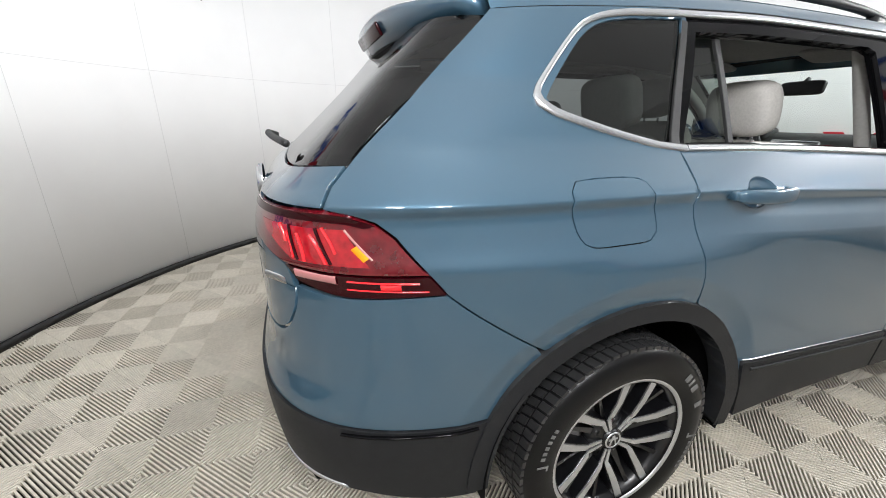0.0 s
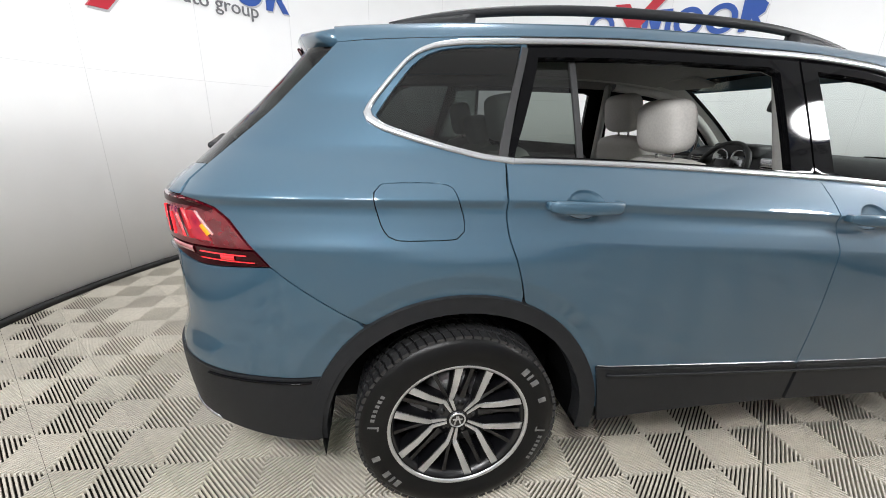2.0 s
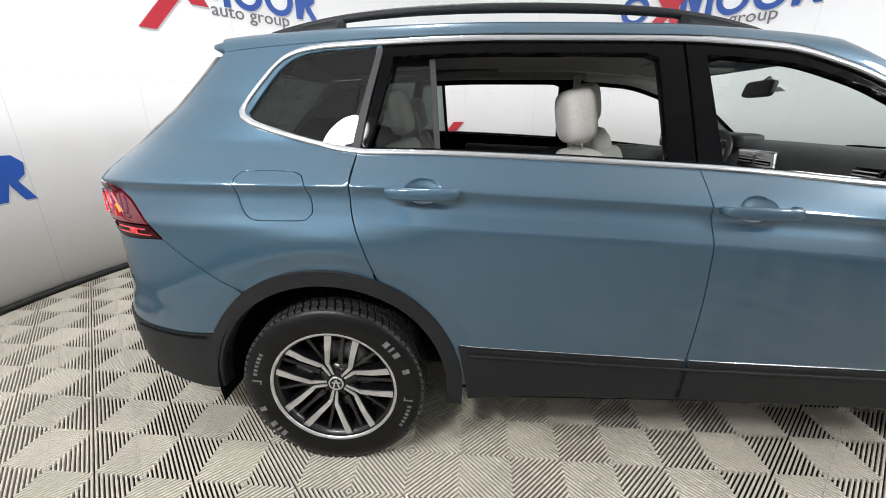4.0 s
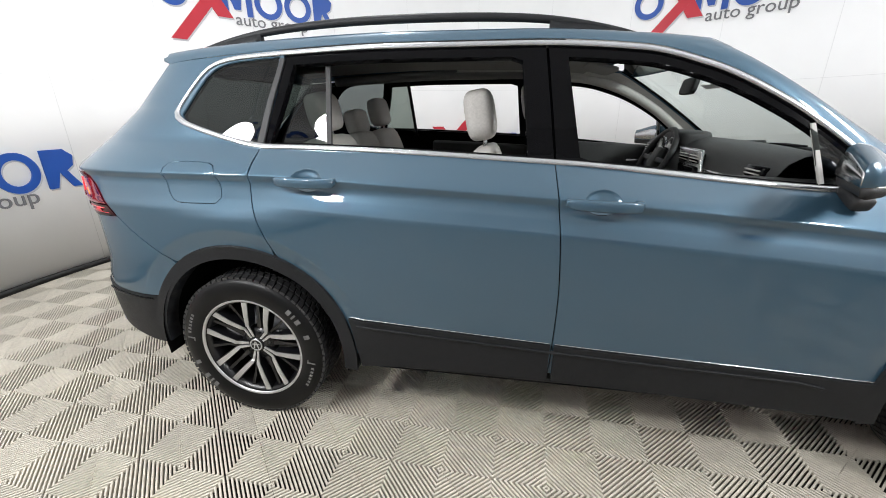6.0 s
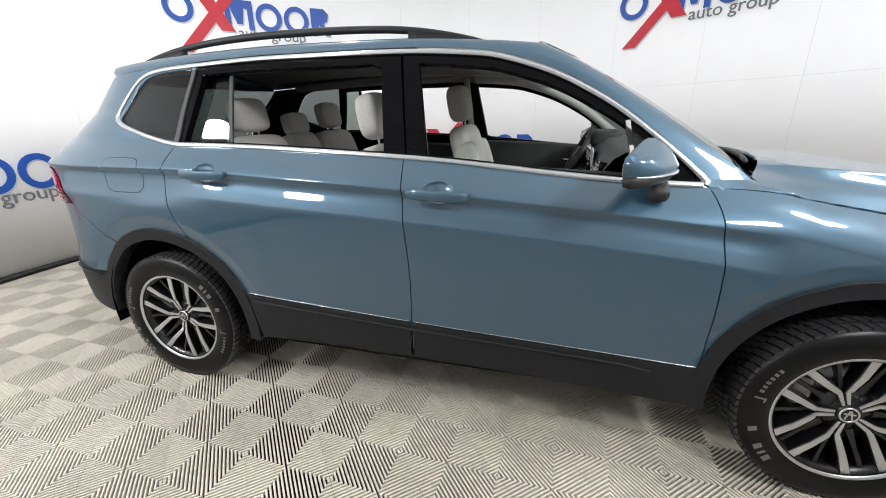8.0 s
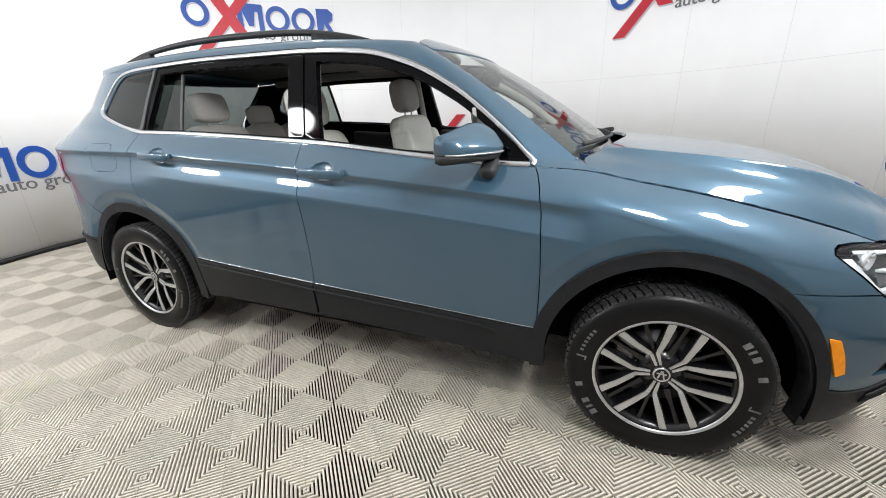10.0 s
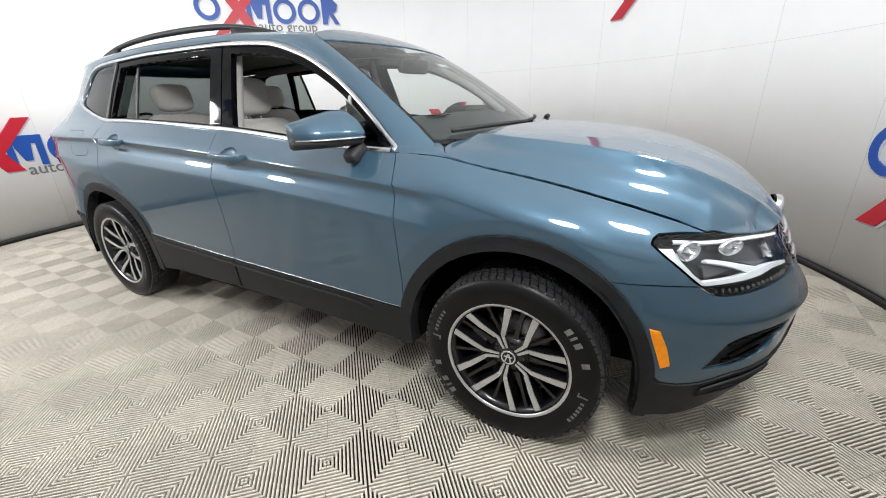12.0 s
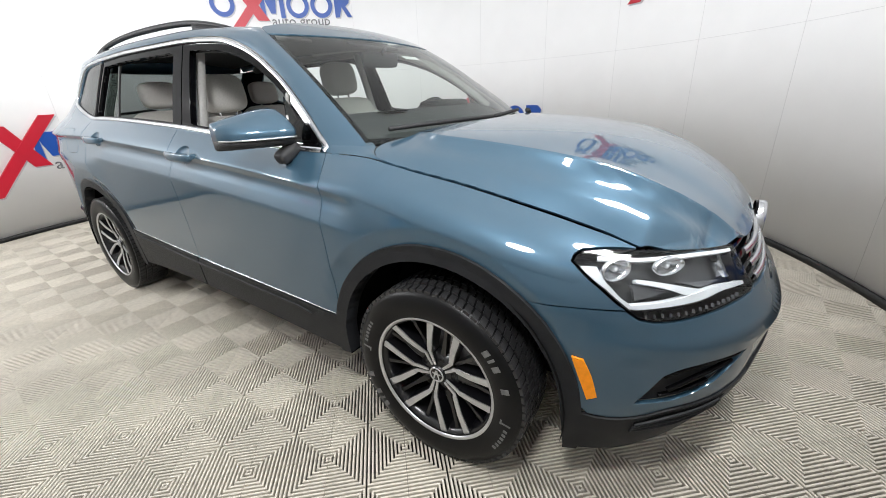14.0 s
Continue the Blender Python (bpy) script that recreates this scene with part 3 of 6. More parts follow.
def crease_rows(x0, x1):
    s = np.arange(x0, x1, 0.02)
    return [np.stack((s, crease(s) - d), 1) for d in (-0.03, -0.012, -0.004, 0.0, 0.002, 0.004, 0.010, 0.015, 0.019, 0.022, 0.025, 0.030, 0.037, 0.046, 0.055, 0.065, 0.075, 0.085, 0.095, 0.102, 0.109, 0.116, 0.122, 0.128, 0.134, 0.140, 0.147, 0.155, 0.162, 0.168, 0.175, 0.185)]


def band(line, width, mat, name, parent, surf=body, lift=0.004, thick=0.006, closed=False, mirror=True, round_top=True, label=""):
    """A raised trim strip of that width along a line drawn on the shape."""
    q = np.array(line, float)
    e = np.roll(q, -1, 0) - np.roll(q, 1, 0)
    if not closed:
        e[0], e[-1] = q[1] - q[0], q[-1] - q[-2]
    n2 = np.stack((-e[:, 1], e[:, 0]), 1) / np.maximum(1e-9, np.linalg.norm(e, axis=1))[:, None]
    rows = []
    prof = ((-0.5, 0.0), (-0.5, 0.6), (-0.36, 0.93), (0, 1.0), (0.36, 0.93), (0.5, 0.6), (0.5, 0.0))
    if not round_top:
        prof = ((-0.5, 0.0), (-0.5, 0.85), (-0.42, 1.0), (0.42, 1.0), (0.5, 0.85), (0.5, 0.0))
    h = 0.0015
    for a, b in prof:
        r = q + n2 * a * width
        p = surf(r[:, 0], r[:, 1])
        n = np.cross(surf(r[:, 0] + h, r[:, 1]) - surf(r[:, 0] - h, r[:, 1]), surf(r[:, 0], r[:, 1] + h) - surf(r[:, 0], r[:, 1] - h))
        n /= np.maximum(1e-12, np.linalg.norm(n, axis=1))[:, None]
        rows.append(p + n * (lift - 0.004 + (thick + 0.004) * b))
    m, k = len(q), len(prof)
    verts = np.concatenate(rows)
    faces = []
    for i in range(k - 1):
        for j in range(m if closed else m - 1):
            j2 = (j + 1) % m
            faces.append((i * m + j, i * m + j2, (i + 1) * m + j2, (i + 1) * m + j))
    ob = pydata(name, verts, faces, mat, parent, label, smooth=round_top)
    if mirror:
        pydata(name, verts * np.array((1, -1, 1)), [f[::-1] for f in faces], mat, parent, label, smooth=round_top)
    return ob


def bridge(a, b, out, name, mat, parent, rows=6, mirror=True, label="", fade=0):
    """A rounded sheet between two lines of the same count; out: how far it bows outwards."""
    a, b = np.array(a, float), np.array(b, float)
    along = np.gradient(a, axis=0)
    nrm = np.cross(along, b - a)
    nrm /= np.maximum(1e-9, np.linalg.norm(nrm, axis=1))[:, None]
    verts, m = [], len(a)
    if fade:
        out = out * np.clip((m - 1 - np.arange(m)) / fade, 0, 1)[:, None]
    for i in range(rows + 1):
        t = i / rows
        verts.append(a + (b - a) * t + nrm * out * 4 * t * (1 - t))
    verts = np.concatenate(verts)
    faces = [(i * m + j, i * m + j + 1, (i + 1) * m + j + 1, (i + 1) * m + j) for i in range(rows) for j in range(m - 1)]
    pydata(name, verts, faces, mat, parent, label)
    if mirror:
        pydata(name, verts * np.array((1, -1, 1)), [f[::-1] for f in faces], mat, parent, label)


def evenly(line, n):
    p = np.array(line, float)
    d = np.concatenate(([0], np.cumsum(np.linalg.norm(np.diff(p, axis=0), axis=1))))
    u = np.linspace(0, d[-1], n)
    return np.stack([np.interp(u, d, p[:, i]) for i in range(p.shape[1])], 1)


# ---- the car body ----
car = thing("car", "glossy blue-grey SUV with dark cladding and open side windows", "car")
HUB_R, HUB_F, HUB_Z = 0.0, 2.80, 0.335


def arch(hx, r, a0, a1, hz=HUB_Z, sq=1.0):
    """Part of a wheel arch's outline, in unrolled places."""
    return [at_x(hx + r * math.cos(radians(a)), hz + sq * r * math.sin(radians(a))) for a in np.linspace(a0, a1, 28)]


R_OUT, R_IN = 0.477, 0.425
# shared lines, front to back
UPPER = [(-0.352, 1.510), (-0.25, 1.518), (-0.1, 1.528), (0.2, 1.545), (0.6, 1.558), (1.1, 1.556), (1.5, 1.532), (1.72, 1.475), (1.95, 1.362), (2.15, 1.215), (2.30, 1.080)]
upper = pchip([p[0] for p in UPPER], [p[1] for p in UPPER])


def up_line(x0, x1, d=0.0):
    return [at_x(x, float(upper(x)) + d) for x in np.linspace(x0, x1, 24)]


def belt(x0, x1, d=0.0):
    return [at_x(x, float(top_z(x)) + d) for x in np.linspace(x0, x1, 16)]


REAR_CUT = [(0.205, 1.53), (0.125, 1.187), (0.112, 1.09), (0.118, 1.00), (0.15, 0.90), (0.185, 0.783)]
MID_CUT = [(1.185, 1.55), (1.232, 1.143), (1.255, 0.95), (1.272, 0.70), (1.268, 0.45), (1.262, 0.345)]
FRONT_CUT = [(2.292, 1.062), (2.318, 1.00), (2.338, 0.85), (2.345, 0.62), (2.335, 0.345)]
TAIL_CUT = [(-0.352, 1.510), (-0.47, 1.396), (-0.564, 1.304), (-0.640, 1.238), (-0.708, 1.177), (-0.756, 1.13), (-0.778, 1.090)]
LAMP_TOP = [(-0.778, 1.090), (-0.72, 1.078), (-0.68, 1.064), (-0.643, 1.034)]
LAMP_EDGE = [(-0.643, 1.034), (-0.592, 0.968), (-0.542, 0.906)]
BUMP_CUT = [(-0.542, 0.906), (-0.495, 0.866), (-0.422, 0.812), (-0.363, 0.772), (-0.2919, 0.7223)]


def ax(line):
    return [at_x(*p) for p in line]


QWIN = loop(ax([(-0.245, 1.312), (-0.20, 1.375), (-0.14, 1.447), (-0.09, 1.482), (-0.03, 1.499), (0.04, 1.507), (0.185, 1.517)]),
            ax([(0.185, 1.517), (0.15, 1.37), (0.112, 1.203)]), ax([(0.112, 1.203), (0.0, 1.222), (-0.12, 1.252), (-0.215, 1.283), (-0.245, 1.312)]), step=0.02)
FUEL = loop(ax([(-0.256, 1.114), (-0.238, 1.132), (-0.14, 1.136), (-0.06, 1.131), (-0.035, 1.110), (-0.014, 1.05), (-0.012, 1.005), (-0.032, 0.987), (-0.12, 0.984), (-0.20, 0.987), (-0.232, 1.010), (-0.250, 1.06), (-0.256, 1.114)]), step=0.015)
D_TOP = up_line(-0.352, 0.207)
rear_rows = [np.array([at_x(r * math.cos(radians(a)), 0.335 + r * math.sin(radians(a))) for a in np.arange(15, 165, 1.4)]) for r in (0.542, 0.55, 0.558)]
quarter = loop(D_TOP, ax(REAR_CUT), arch(HUB_R, R_OUT, 68, 127)[0:], ax(BUMP_CUT)[::-1], ax(LAMP_EDGE)[::-1], ax(LAMP_TOP)[::-1], ax(TAIL_CUT)[::-1])
panel("rear_quarter_panel", quarter, PAINT, car, holes=[QWIN, FUEL], rows=crease_rows(-1.0, 0.2), mirror=True, extra=rear_rows)
panel("fuel_door", FUEL, PAINT, car, gap=0.0008, rows=crease_rows(-0.4, 0.1))

# doors, with an oval recess behind each handle
GRIP_R, GRIP_F = (0.345, 1.077), (1.388, 1.026)


def oval(x, z, a=0.060, b=0.040, n=28):
    return [(x + a * math.cos(2 * math.pi * k / n), z + b * math.sin(2 * math.pi * k / n)) for k in range(n)]


for gx, gz in (GRIP_R, GRIP_F):
    for sy in (1, -1):
        bm = bmesh.new()
        rows = []
        for f in (1.02, 0.98, 0.9, 0.75, 0.5, 0.2):
            q = oval(gx, gz, 0.060 * f, 0.040 * f)
            rows.append([bm.verts.new((x, sy * (float(body(x, z)[1]) + 0.020 * max(0.0, 1 - f * f) ** 0.6 + (0.002 if f > 1 else 0)), z)) for x, z in q])
        for p, q in zip(rows, rows[1:]):
            for i in range(28):
                bm.faces.new((p[i], p[(i + 1) % 28], q[(i + 1) % 28], q[i]))
        bm.faces.new(rows[-1])
        bmesh.ops.recalc_face_normals(bm, faces=bm.faces)
        part("handle_recess", bm, PAINT, car)
rear_door = loop(belt(0.125, 1.232), ax(MID_CUT[1:]), [(1.262, 0.345), (0.50, 0.345)], arch(HUB_R, R_OUT, 2, 68)[0:], ax(REAR_CUT[1:])[::-1])
panel("rear_door", rear_door, PAINT, car, extra=rear_rows, holes=[oval(*GRIP_R)], rows=crease_rows(0.1, 1.3), mirror=True, label="blue-grey rear door")
front_door = loop(belt(1.232, 2.292), ax(FRONT_CUT), [(2.335, 0.345), (1.262, 0.345)], ax(MID_CUT[1:])[::-1])
panel("front_door", front_door, PAINT, car, holes=[oval(*GRIP_F)], rows=crease_rows(1.2, 2.4), mirror=True, label="blue-grey front door")

# front fender
fender = loop(belt(2.292, 3.345, -0.001), [at_x(3.345, float(top_z(3.345)) - 0.001), (3.345, 0.842)], [(3.345, 0.842), (3.285, 0.846), (3.227, 0.845), (3.210, 0.836), (3.203, 0.822)],
              [(3.203, 0.822), (3.226, 0.797), (3.262, 0.759), (3.297, 0.718), (3.310, 0.706)], [(3.310, 0.706), at_x(3.24, 0.705), at_x(3.11, 0.702)],
              arch(HUB_F, R_OUT, 50, 179)[0:], [(2.318, 0.345), (2.335, 0.345)], ax(FRONT_CUT)[::-1])
ring_rows = [np.array([at_x(2.775 + r * math.cos(radians(a)), 0.335 + r * math.sin(radians(a))) for a in np.arange(20, 165, 1.4)]) for r in (0.523, 0.531, 0.539)]
panel("front_fender", fender, PAINT, car, rows=crease_rows(2.3, 3.2), mirror=True, extra=ring_rows)

# rear bumper, upper painted and lower dark
DARK_R = 0.545
bumper = loop(ax(BUMP_CUT), arch(HUB_R, R_OUT, 127, 155)[1:], [at_x(-0.44, DARK_R), at_x(-0.7, DARK_R + 0.002), at_y(0.6, DARK_R + 0.015), at_y(0.3, DARK_R + 0.02), at_y(0.001, DARK_R + 0.02)],
              [at_y(0.001, DARK_R + 0.02), at_y(0.001, 0.74)], [at_y(0.001, 0.74), at_y(0.45, 0.74), at_y(0.60, 0.76), at_y(0.66, 0.84), at_y(0.67, 0.90)],
              [at_y(0.67, 0.90), at_x(-0.744, 0.893), at_x(-0.542, 0.906)])
panel("rear_bumper", bumper, PAINT, car, mirror=True, extra=rear_rows, label="blue-grey painted bumper")
low_bumper = loop([at_x(-0.44, DARK_R), at_x(-0.7, DARK_R + 0.002), at_y(0.6, DARK_R + 0.015), at_y(0.3, DARK_R + 0.02), at_y(0.001, DARK_R + 0.02)],
                  [at_y(0.001, DARK_R + 0.02), at_y(0.001, 0.27)], [at_y(0.001, 0.345), at_y(0.6, 0.345), at_y(0.75, 0.338), at_x(-0.66, 0.322), at_x(-0.52, 0.302), at_x(-0.425, 0.305)], arch(HUB_R, R_IN, 181, 150)[0:])
panel("lower_bumper", low_bumper, PLASTIC, car, lift=0.006, mirror=True, label="dark plastic lower bumper")
band([at_x(x, DARK_R - 0.012) for x in np.linspace(-0.46, -0.78, 14)], 0.006, GLOSSBLACK, "bumper_groove", car, lift=0.008)

# tailgate
def tail_edge(z):
    s, _ = at_x(float(pchip([1.088, 1.13, 1.176, 1.238, 1.304, 1.395, 1.508], [-0.778, -0.756, -0.708, -0.640, -0.564, -0.47, -0.352])(z)), z)
    return float(body(s, z)[1])


side_l = [(tail_edge(z) + 0.004, z) for z in np.linspace(1.092, 1.505, 22)]
gate = loop([(-0.665, 0.893), (0.665, 0.893)], [(0.665, 0.893), (0.655, 0.84), (0.597, 0.762), (0.45, 0.743), (0, 0.743), (-0.45, 0.743), (-0.597, 0.762), (-0.655, 0.84), (-0.665, 0.893)])
up_gate = loop([(-0.665, 0.893), (-0.655, 0.95)], [(-0.655, 0.95), (-0.56, 0.98), (-0.46, 1.015)], [(-0.46, 1.015), (-0.444, 1.083)], [(-0.444, 1.083), (-0.55, 1.088), side_l[0]], side_l[:5], [side_l[4], (-0.45, 1.150), (0, 1.14), (0.45, 1.15), (-side_l[4][0], side_l[4][1])],
               [(-a, b) for a, b in side_l[:5]][::-1], [(-side_l[0][0], side_l[0][1]), (0.55, 1.088), (0.444, 1.083)], [(0.444, 1.083), (0.46, 1.015)], [(0.46, 1.015), (0.56, 0.98), (0.655, 0.95)], [(0.655, 0.95), (0.665, 0.893)], [(0.665, 0.893), (-0.665, 0.893)])
panel("tailgate", gate, PAINT, car, surf=tail, flip=True, lift=-0.001)
panel("tailgate_skin", up_gate, PAINT, car, surf=tail, flip=True)
rear_glass = loop(side_l[4:], [side_l[-1], (0, 1.515), (-side_l[-1][0], side_l[-1][1])], [(-a, b) for a, b in side_l[4:]][::-1],
                  [(-side_l[4][0], side_l[4][1]), (0.45, 1.152), (0, 1.142), (-0.45, 1.152), side_l[4]])
panel("rear_window", rear_glass, TINT, car, surf=tail, flip=True, lift=-0.003, label="dark tinted rear window")
part("plate_recess", block((0.02, 0.54, 0.12), (-0.950, 0, 0.82), 0.012), PLASTIC, car)
bt = tail(-0.60, 0.90)
part("tailgate_badge", block((0.008, 0.085, 0.020), (0, 0, 0), 0.003), CHROME, car, "small chrome badge strip").matrix_basis = pose(float(bt[0]) - 0.002, -0.60, 0.90, 0, 0, 36)
part("rear_emblem", lathe([(0.0, -0.014), (0.052, -0.012), (0.062, -0.004), (0.062, 0.01)], 32), CHROME, car).matrix_basis = pose(-0.945, 0, 1.046, 0, -14, -90)
# rear wiper
part("rear_wiper", tube(spline([(-0.875, 0.0, 1.205), (-0.90, -0.03, 1.215), (-0.88, -0.15, 1.205), (-0.84, -0.34, 1.195)], 0.03), 0.011), TRIMBLACK, car)
# spoiler over the rear window
bm = bmesh.new()
e = lambda y: (abs(y) / 0.57) ** 2.3
prof = lambda y: [(-0.30, float(roof(-0.30, y)[2]) + 0.001), (-0.43 + 0.06 * e(y), 1.604 - 0.056 * e(y)), (-0.538 + 0.13 * e(y), 1.580 - 0.043 * e(y)), (-0.546 + 0.135 * e(y), 1.566 - 0.040 * e(y)),
                  (-0.508 + 0.155 * e(y), 1.494 + 0.004 * e(y)), (-0.44 + 0.10 * e(y), 1.490 + 0.008 * e(y)), (-0.33, 1.50)]
cols = [[bm.verts.new((p[0], y, p[1])) for p in prof(y)] for y in np.linspace(-0.57, 0.57, 33)]
for a, b in zip(cols, cols[1:]):
    for i in range(7):
        bm.faces.new((a[i], b[i], b[(i + 1) % 7], a[(i + 1) % 7]))
bm.faces.new(cols[0])
bm.faces.new(cols[-1][::-1])
bmesh.ops.recalc_face_normals(bm, faces=bm.faces)
part("rear_spoiler", bm, PAINT, car, "blue-grey roof spoiler")
bm = bmesh.new()
cols = [[bm.verts.new((p[0] - dx, y, p[1] - dz)) for p, dx, dz in ((prof(y)[4], -0.006, 0.003), (prof(y)[5], 0.0, 0.004), (prof(y)[5], -0.05, 0.004))] for y in np.linspace(-0.56, 0.56, 25)]
for a, b in zip(cols, cols[1:]):
    for i in range(2):
        bm.faces.new((a[i], b[i], b[i + 1], a[i + 1]))
part("spoiler_underside", bm, DARKTRIM, car, "black spoiler underside")
part("brake_light", block((0.012, 0.36, 0.044), (-0.529, 0, 1.531), 0.005, 2, (0, -28, 0)), DARKRED, car, "dark red high brake light")

# roof, cant rails and pillars
N = 60
side_x = np.concatenate((np.linspace(-0.352, 1.5, 40), np.linspace(1.53, 2.33, 24)))
line_a = [body(*at_x(float(x), float(upper(min(x, 2.30))) + (0.0 if x < 2.30 else -(x - 2.30)))) for x in side_x]
edge_w = pchip([-0.55, -0.3, 0.2, 1.0, 1.5, 1.66], [0.53, 0.55, 0.56, 0.565, 0.55, 0.535])
roof_edge = [roof(x, -float(edge_w(x))) for x in np.linspace(-0.36, 1.50, 40)]
shield_w = pchip([1.05, 1.10, 1.3, 1.50, 1.57], [0.715, 0.705, 0.652, 0.588, 0.555])
z_end = float(roof(1.5, -0.55)[2])
shield_edge = [windshield(-float(shield_w(z)), z) for z in np.linspace(z_end - 0.012, 1.085, 24)]
line_b = roof_edge + shield_edge
bridge(evenly(line_a, N), evenly(line_b, N), 0.022, "roof_pillar", PAINT, car, label="blue-grey pillar and roof rail panel", fade=14)
inside = np.array((-0.02, 0.022, -0.016))
bridge((evenly(line_a, N) + inside)[22:], (evenly(line_b, N) + inside)[22:], 0.0, "pillar_trim", TRIMGREY, car, label="pale grey pillar trim")
top = loop([(x, -float(edge_w(x))) for x in np.linspace(-0.36, 1.50, 30)], [(1.50, -0.55), (1.62, -0.35), (1.655, 0.0), (1.62, 0.35), (1.50, 0.55)],
           [(x, float(edge_w(x))) for x in np.linspace(1.50, -0.36, 30)], [(-0.36, float(edge_w(-0.36))), (-0.36, -float(edge_w(-0.36)))])
SUNROOF = loop([(0.15, -0.40), (1.25, -0.40)], [(1.25, -0.40), (1.28, 0.0), (1.25, 0.40)], [(1.25, 0.40), (0.15, 0.40)], [(0.15, 0.40), (0.12, 0), (0.15, -0.40)])
panel("roof", top, PAINT, car, holes=[SUNROOF], surf=roof, step=0.05, gap=0.0, label="blue-grey roof panel")
panel("sunroof", SUNROOF, TINT, car, surf=roof, step=0.08, lift=-0.002, label="dark glass sunroof")
shield = loop([(-float(shield_w(z)), z) for z in np.linspace(1.085, z_end - 0.014, 16)], [(-0.55, z_end - 0.014), (-0.35, 1.585), (0, 1.600), (0.35, 1.585), (0.55, z_end - 0.014)],
              [(float(shield_w(z)), z) for z in np.linspace(z_end - 0.014, 1.085, 16)], [(0.705, 1.085), (0.35, 1.068), (0, 1.06), (-0.35, 1.068), (-0.705, 1.085)])
header = loop([(-float(shield_w(z)), z) for z in np.linspace(1.512, z_end - 0.014, 5)], [(-0.55, z_end - 0.014), (-0.35, 1.585), (0, 1.600), (0.35, 1.585), (0.55, z_end - 0.014)],
              [(float(shield_w(z)), z) for z in np.linspace(z_end - 0.014, 1.512, 5)], [(float(shield_w(1.512)), 1.512), (0.3, 1.516), (0, 1.518), (-0.3, 1.516), (-float(shield_w(1.512)), 1.512)])
panel("roof_header", header, PAINT, car, surf=windshield, step=0.03, gap=0.0, lift=0.004, lip=0.008)
panel("windshield", shield, CLEAR, car, surf=windshield, step=0.03, gap=0.001, lip=0.004, label="clear sloping windshield")
sh = np.array(shield)
inner = shrink(sh, 0.024)
panel("windshield_frit", [tuple(p) for p in sh], GLOSSBLACK, car, holes=[tidy([tuple(p) for p in inner])], surf=windshield, lift=-0.009, gap=0.0, lip=0.002, step=0.03)


def fy(y, z):
    return at_y(y, z, True)


# hood
hx = [x for x in np.linspace(2.56, 3.34, 26)]
front_line = [(float(hood_front(abs(y))), float(y)) for y in np.linspace(-0.655, 0.655, 24)]
corner = [(3.34, -float(edge_y(3.34)) + 0.002), *[tuple(float(v) for v in body(u, 0.846)[:2]) for u in np.linspace(at_x(3.35, 0.846)[0], fy(0.665, 0.846)[0], 8)[1:-1]], front_line[0]]
hood_out = loop([(x, -float(edge_y(x)) + 0.002) for x in hx], corner, front_line, [(x, -y) for x, y in corner[::-1]],
                [(x, float(edge_y(x)) - 0.002) for x in hx[::-1]], [(2.56, float(edge_y(2.56)) - 0.002), (2.50, 0.742), (2.46, 0.70), (2.455, 0.65)], [(2.455, 0.65), (2.56, 0.40), (2.62, 0.0), (2.56, -0.40), (2.455, -0.65)],
                [(2.455, -0.65), (2.46, -0.70), (2.50, -0.742), (2.56, -float(edge_y(2.56)) + 0.002)])
tops = [body(x, float(top_z(x)) - 0.001) for x in np.linspace(2.27, 2.56, 12)]
inner_c = spline([(2.25, -0.735, 1.125), (2.33, -0.705, 1.112), (2.41, -0.675, 1.095), *[tuple(hood(x, y) + np.array((0, 0, 0.001))) for x, y in ((2.452, -0.685), (2.465, -0.712), (2.50, -0.743))], tuple(hood(2.556, -float(edge_y(2.556)) + 0.001))], 0.02)
bridge(evenly(tops, 20), evenly(inner_c, 20), 0.006, "fender_corner", PAINT, car)
fold_x = np.arange(2.50, 3.60, 0.012)
fold_lines = [np.stack((fold_x, sg * (np.clip(hood_fold(fold_x), 0.5 * edge_y(fold_x), 0.85 * edge_y(fold_x)) + d)), 1) for sg in (-1, 1) for d in (-0.005, 0.0, 0.005)]
panel("hood", hood_out, PAINT, car, surf=hood, step=0.018, extra=fold_lines, label="blue-grey engine hood")
part("cowl", block((0.20, 1.30, 0.03), (2.52, 0, 1.03), 0.01), TRIMBLACK, car, "black plastic cowl under the windshield")
for y0, y1, x0, x1 in ((-0.60, 0.05, 2.46, 2.66), (0.08, 0.66, 2.60, 2.44)):
    ln = [tuple(windshield(y0 + (y1 - y0) * t, 1.112 + 0.004 * math.sin(math.pi * t)) + np.array((0.010, 0, 0.018))) for t in np.linspace(0, 1, 14)]
    part("wiper", tube(ln, 0.009), TRIMBLACK, car, "black wiper blade")
bm = tube([(2.50, 0.66, 1.10), (2.52, 0.60, 1.125), (2.56, 0.48, 1.135)], 0.014)
part("wiper_arm_cap", bm, TRIMBLACK, car)

# front: bumper, lamps, grille
LAMP_TOP_LINE = [(3.206, 0.822), (3.213, 0.835), (3.229, 0.843)]
lamp_out = loop(LAMP_TOP_LINE, [(3.229, 0.843), (3.285, 0.845), (3.362, 0.843), (3.461, 0.838), (3.551, 0.834), (3.650, 0.828), (3.672, 0.824)],
                [(3.672, 0.824), (3.685, 0.775), (3.722, 0.712), (3.718, 0.700)], [(3.718, 0.700), (3.617, 0.696), (3.510, 0.685), (3.436, 0.676), (3.370, 0.674), (3.337, 0.682)],
                [(3.337, 0.682), (3.300, 0.718), (3.262, 0.762), (3.226, 0.800), (3.206, 0.822)], step=0.02)
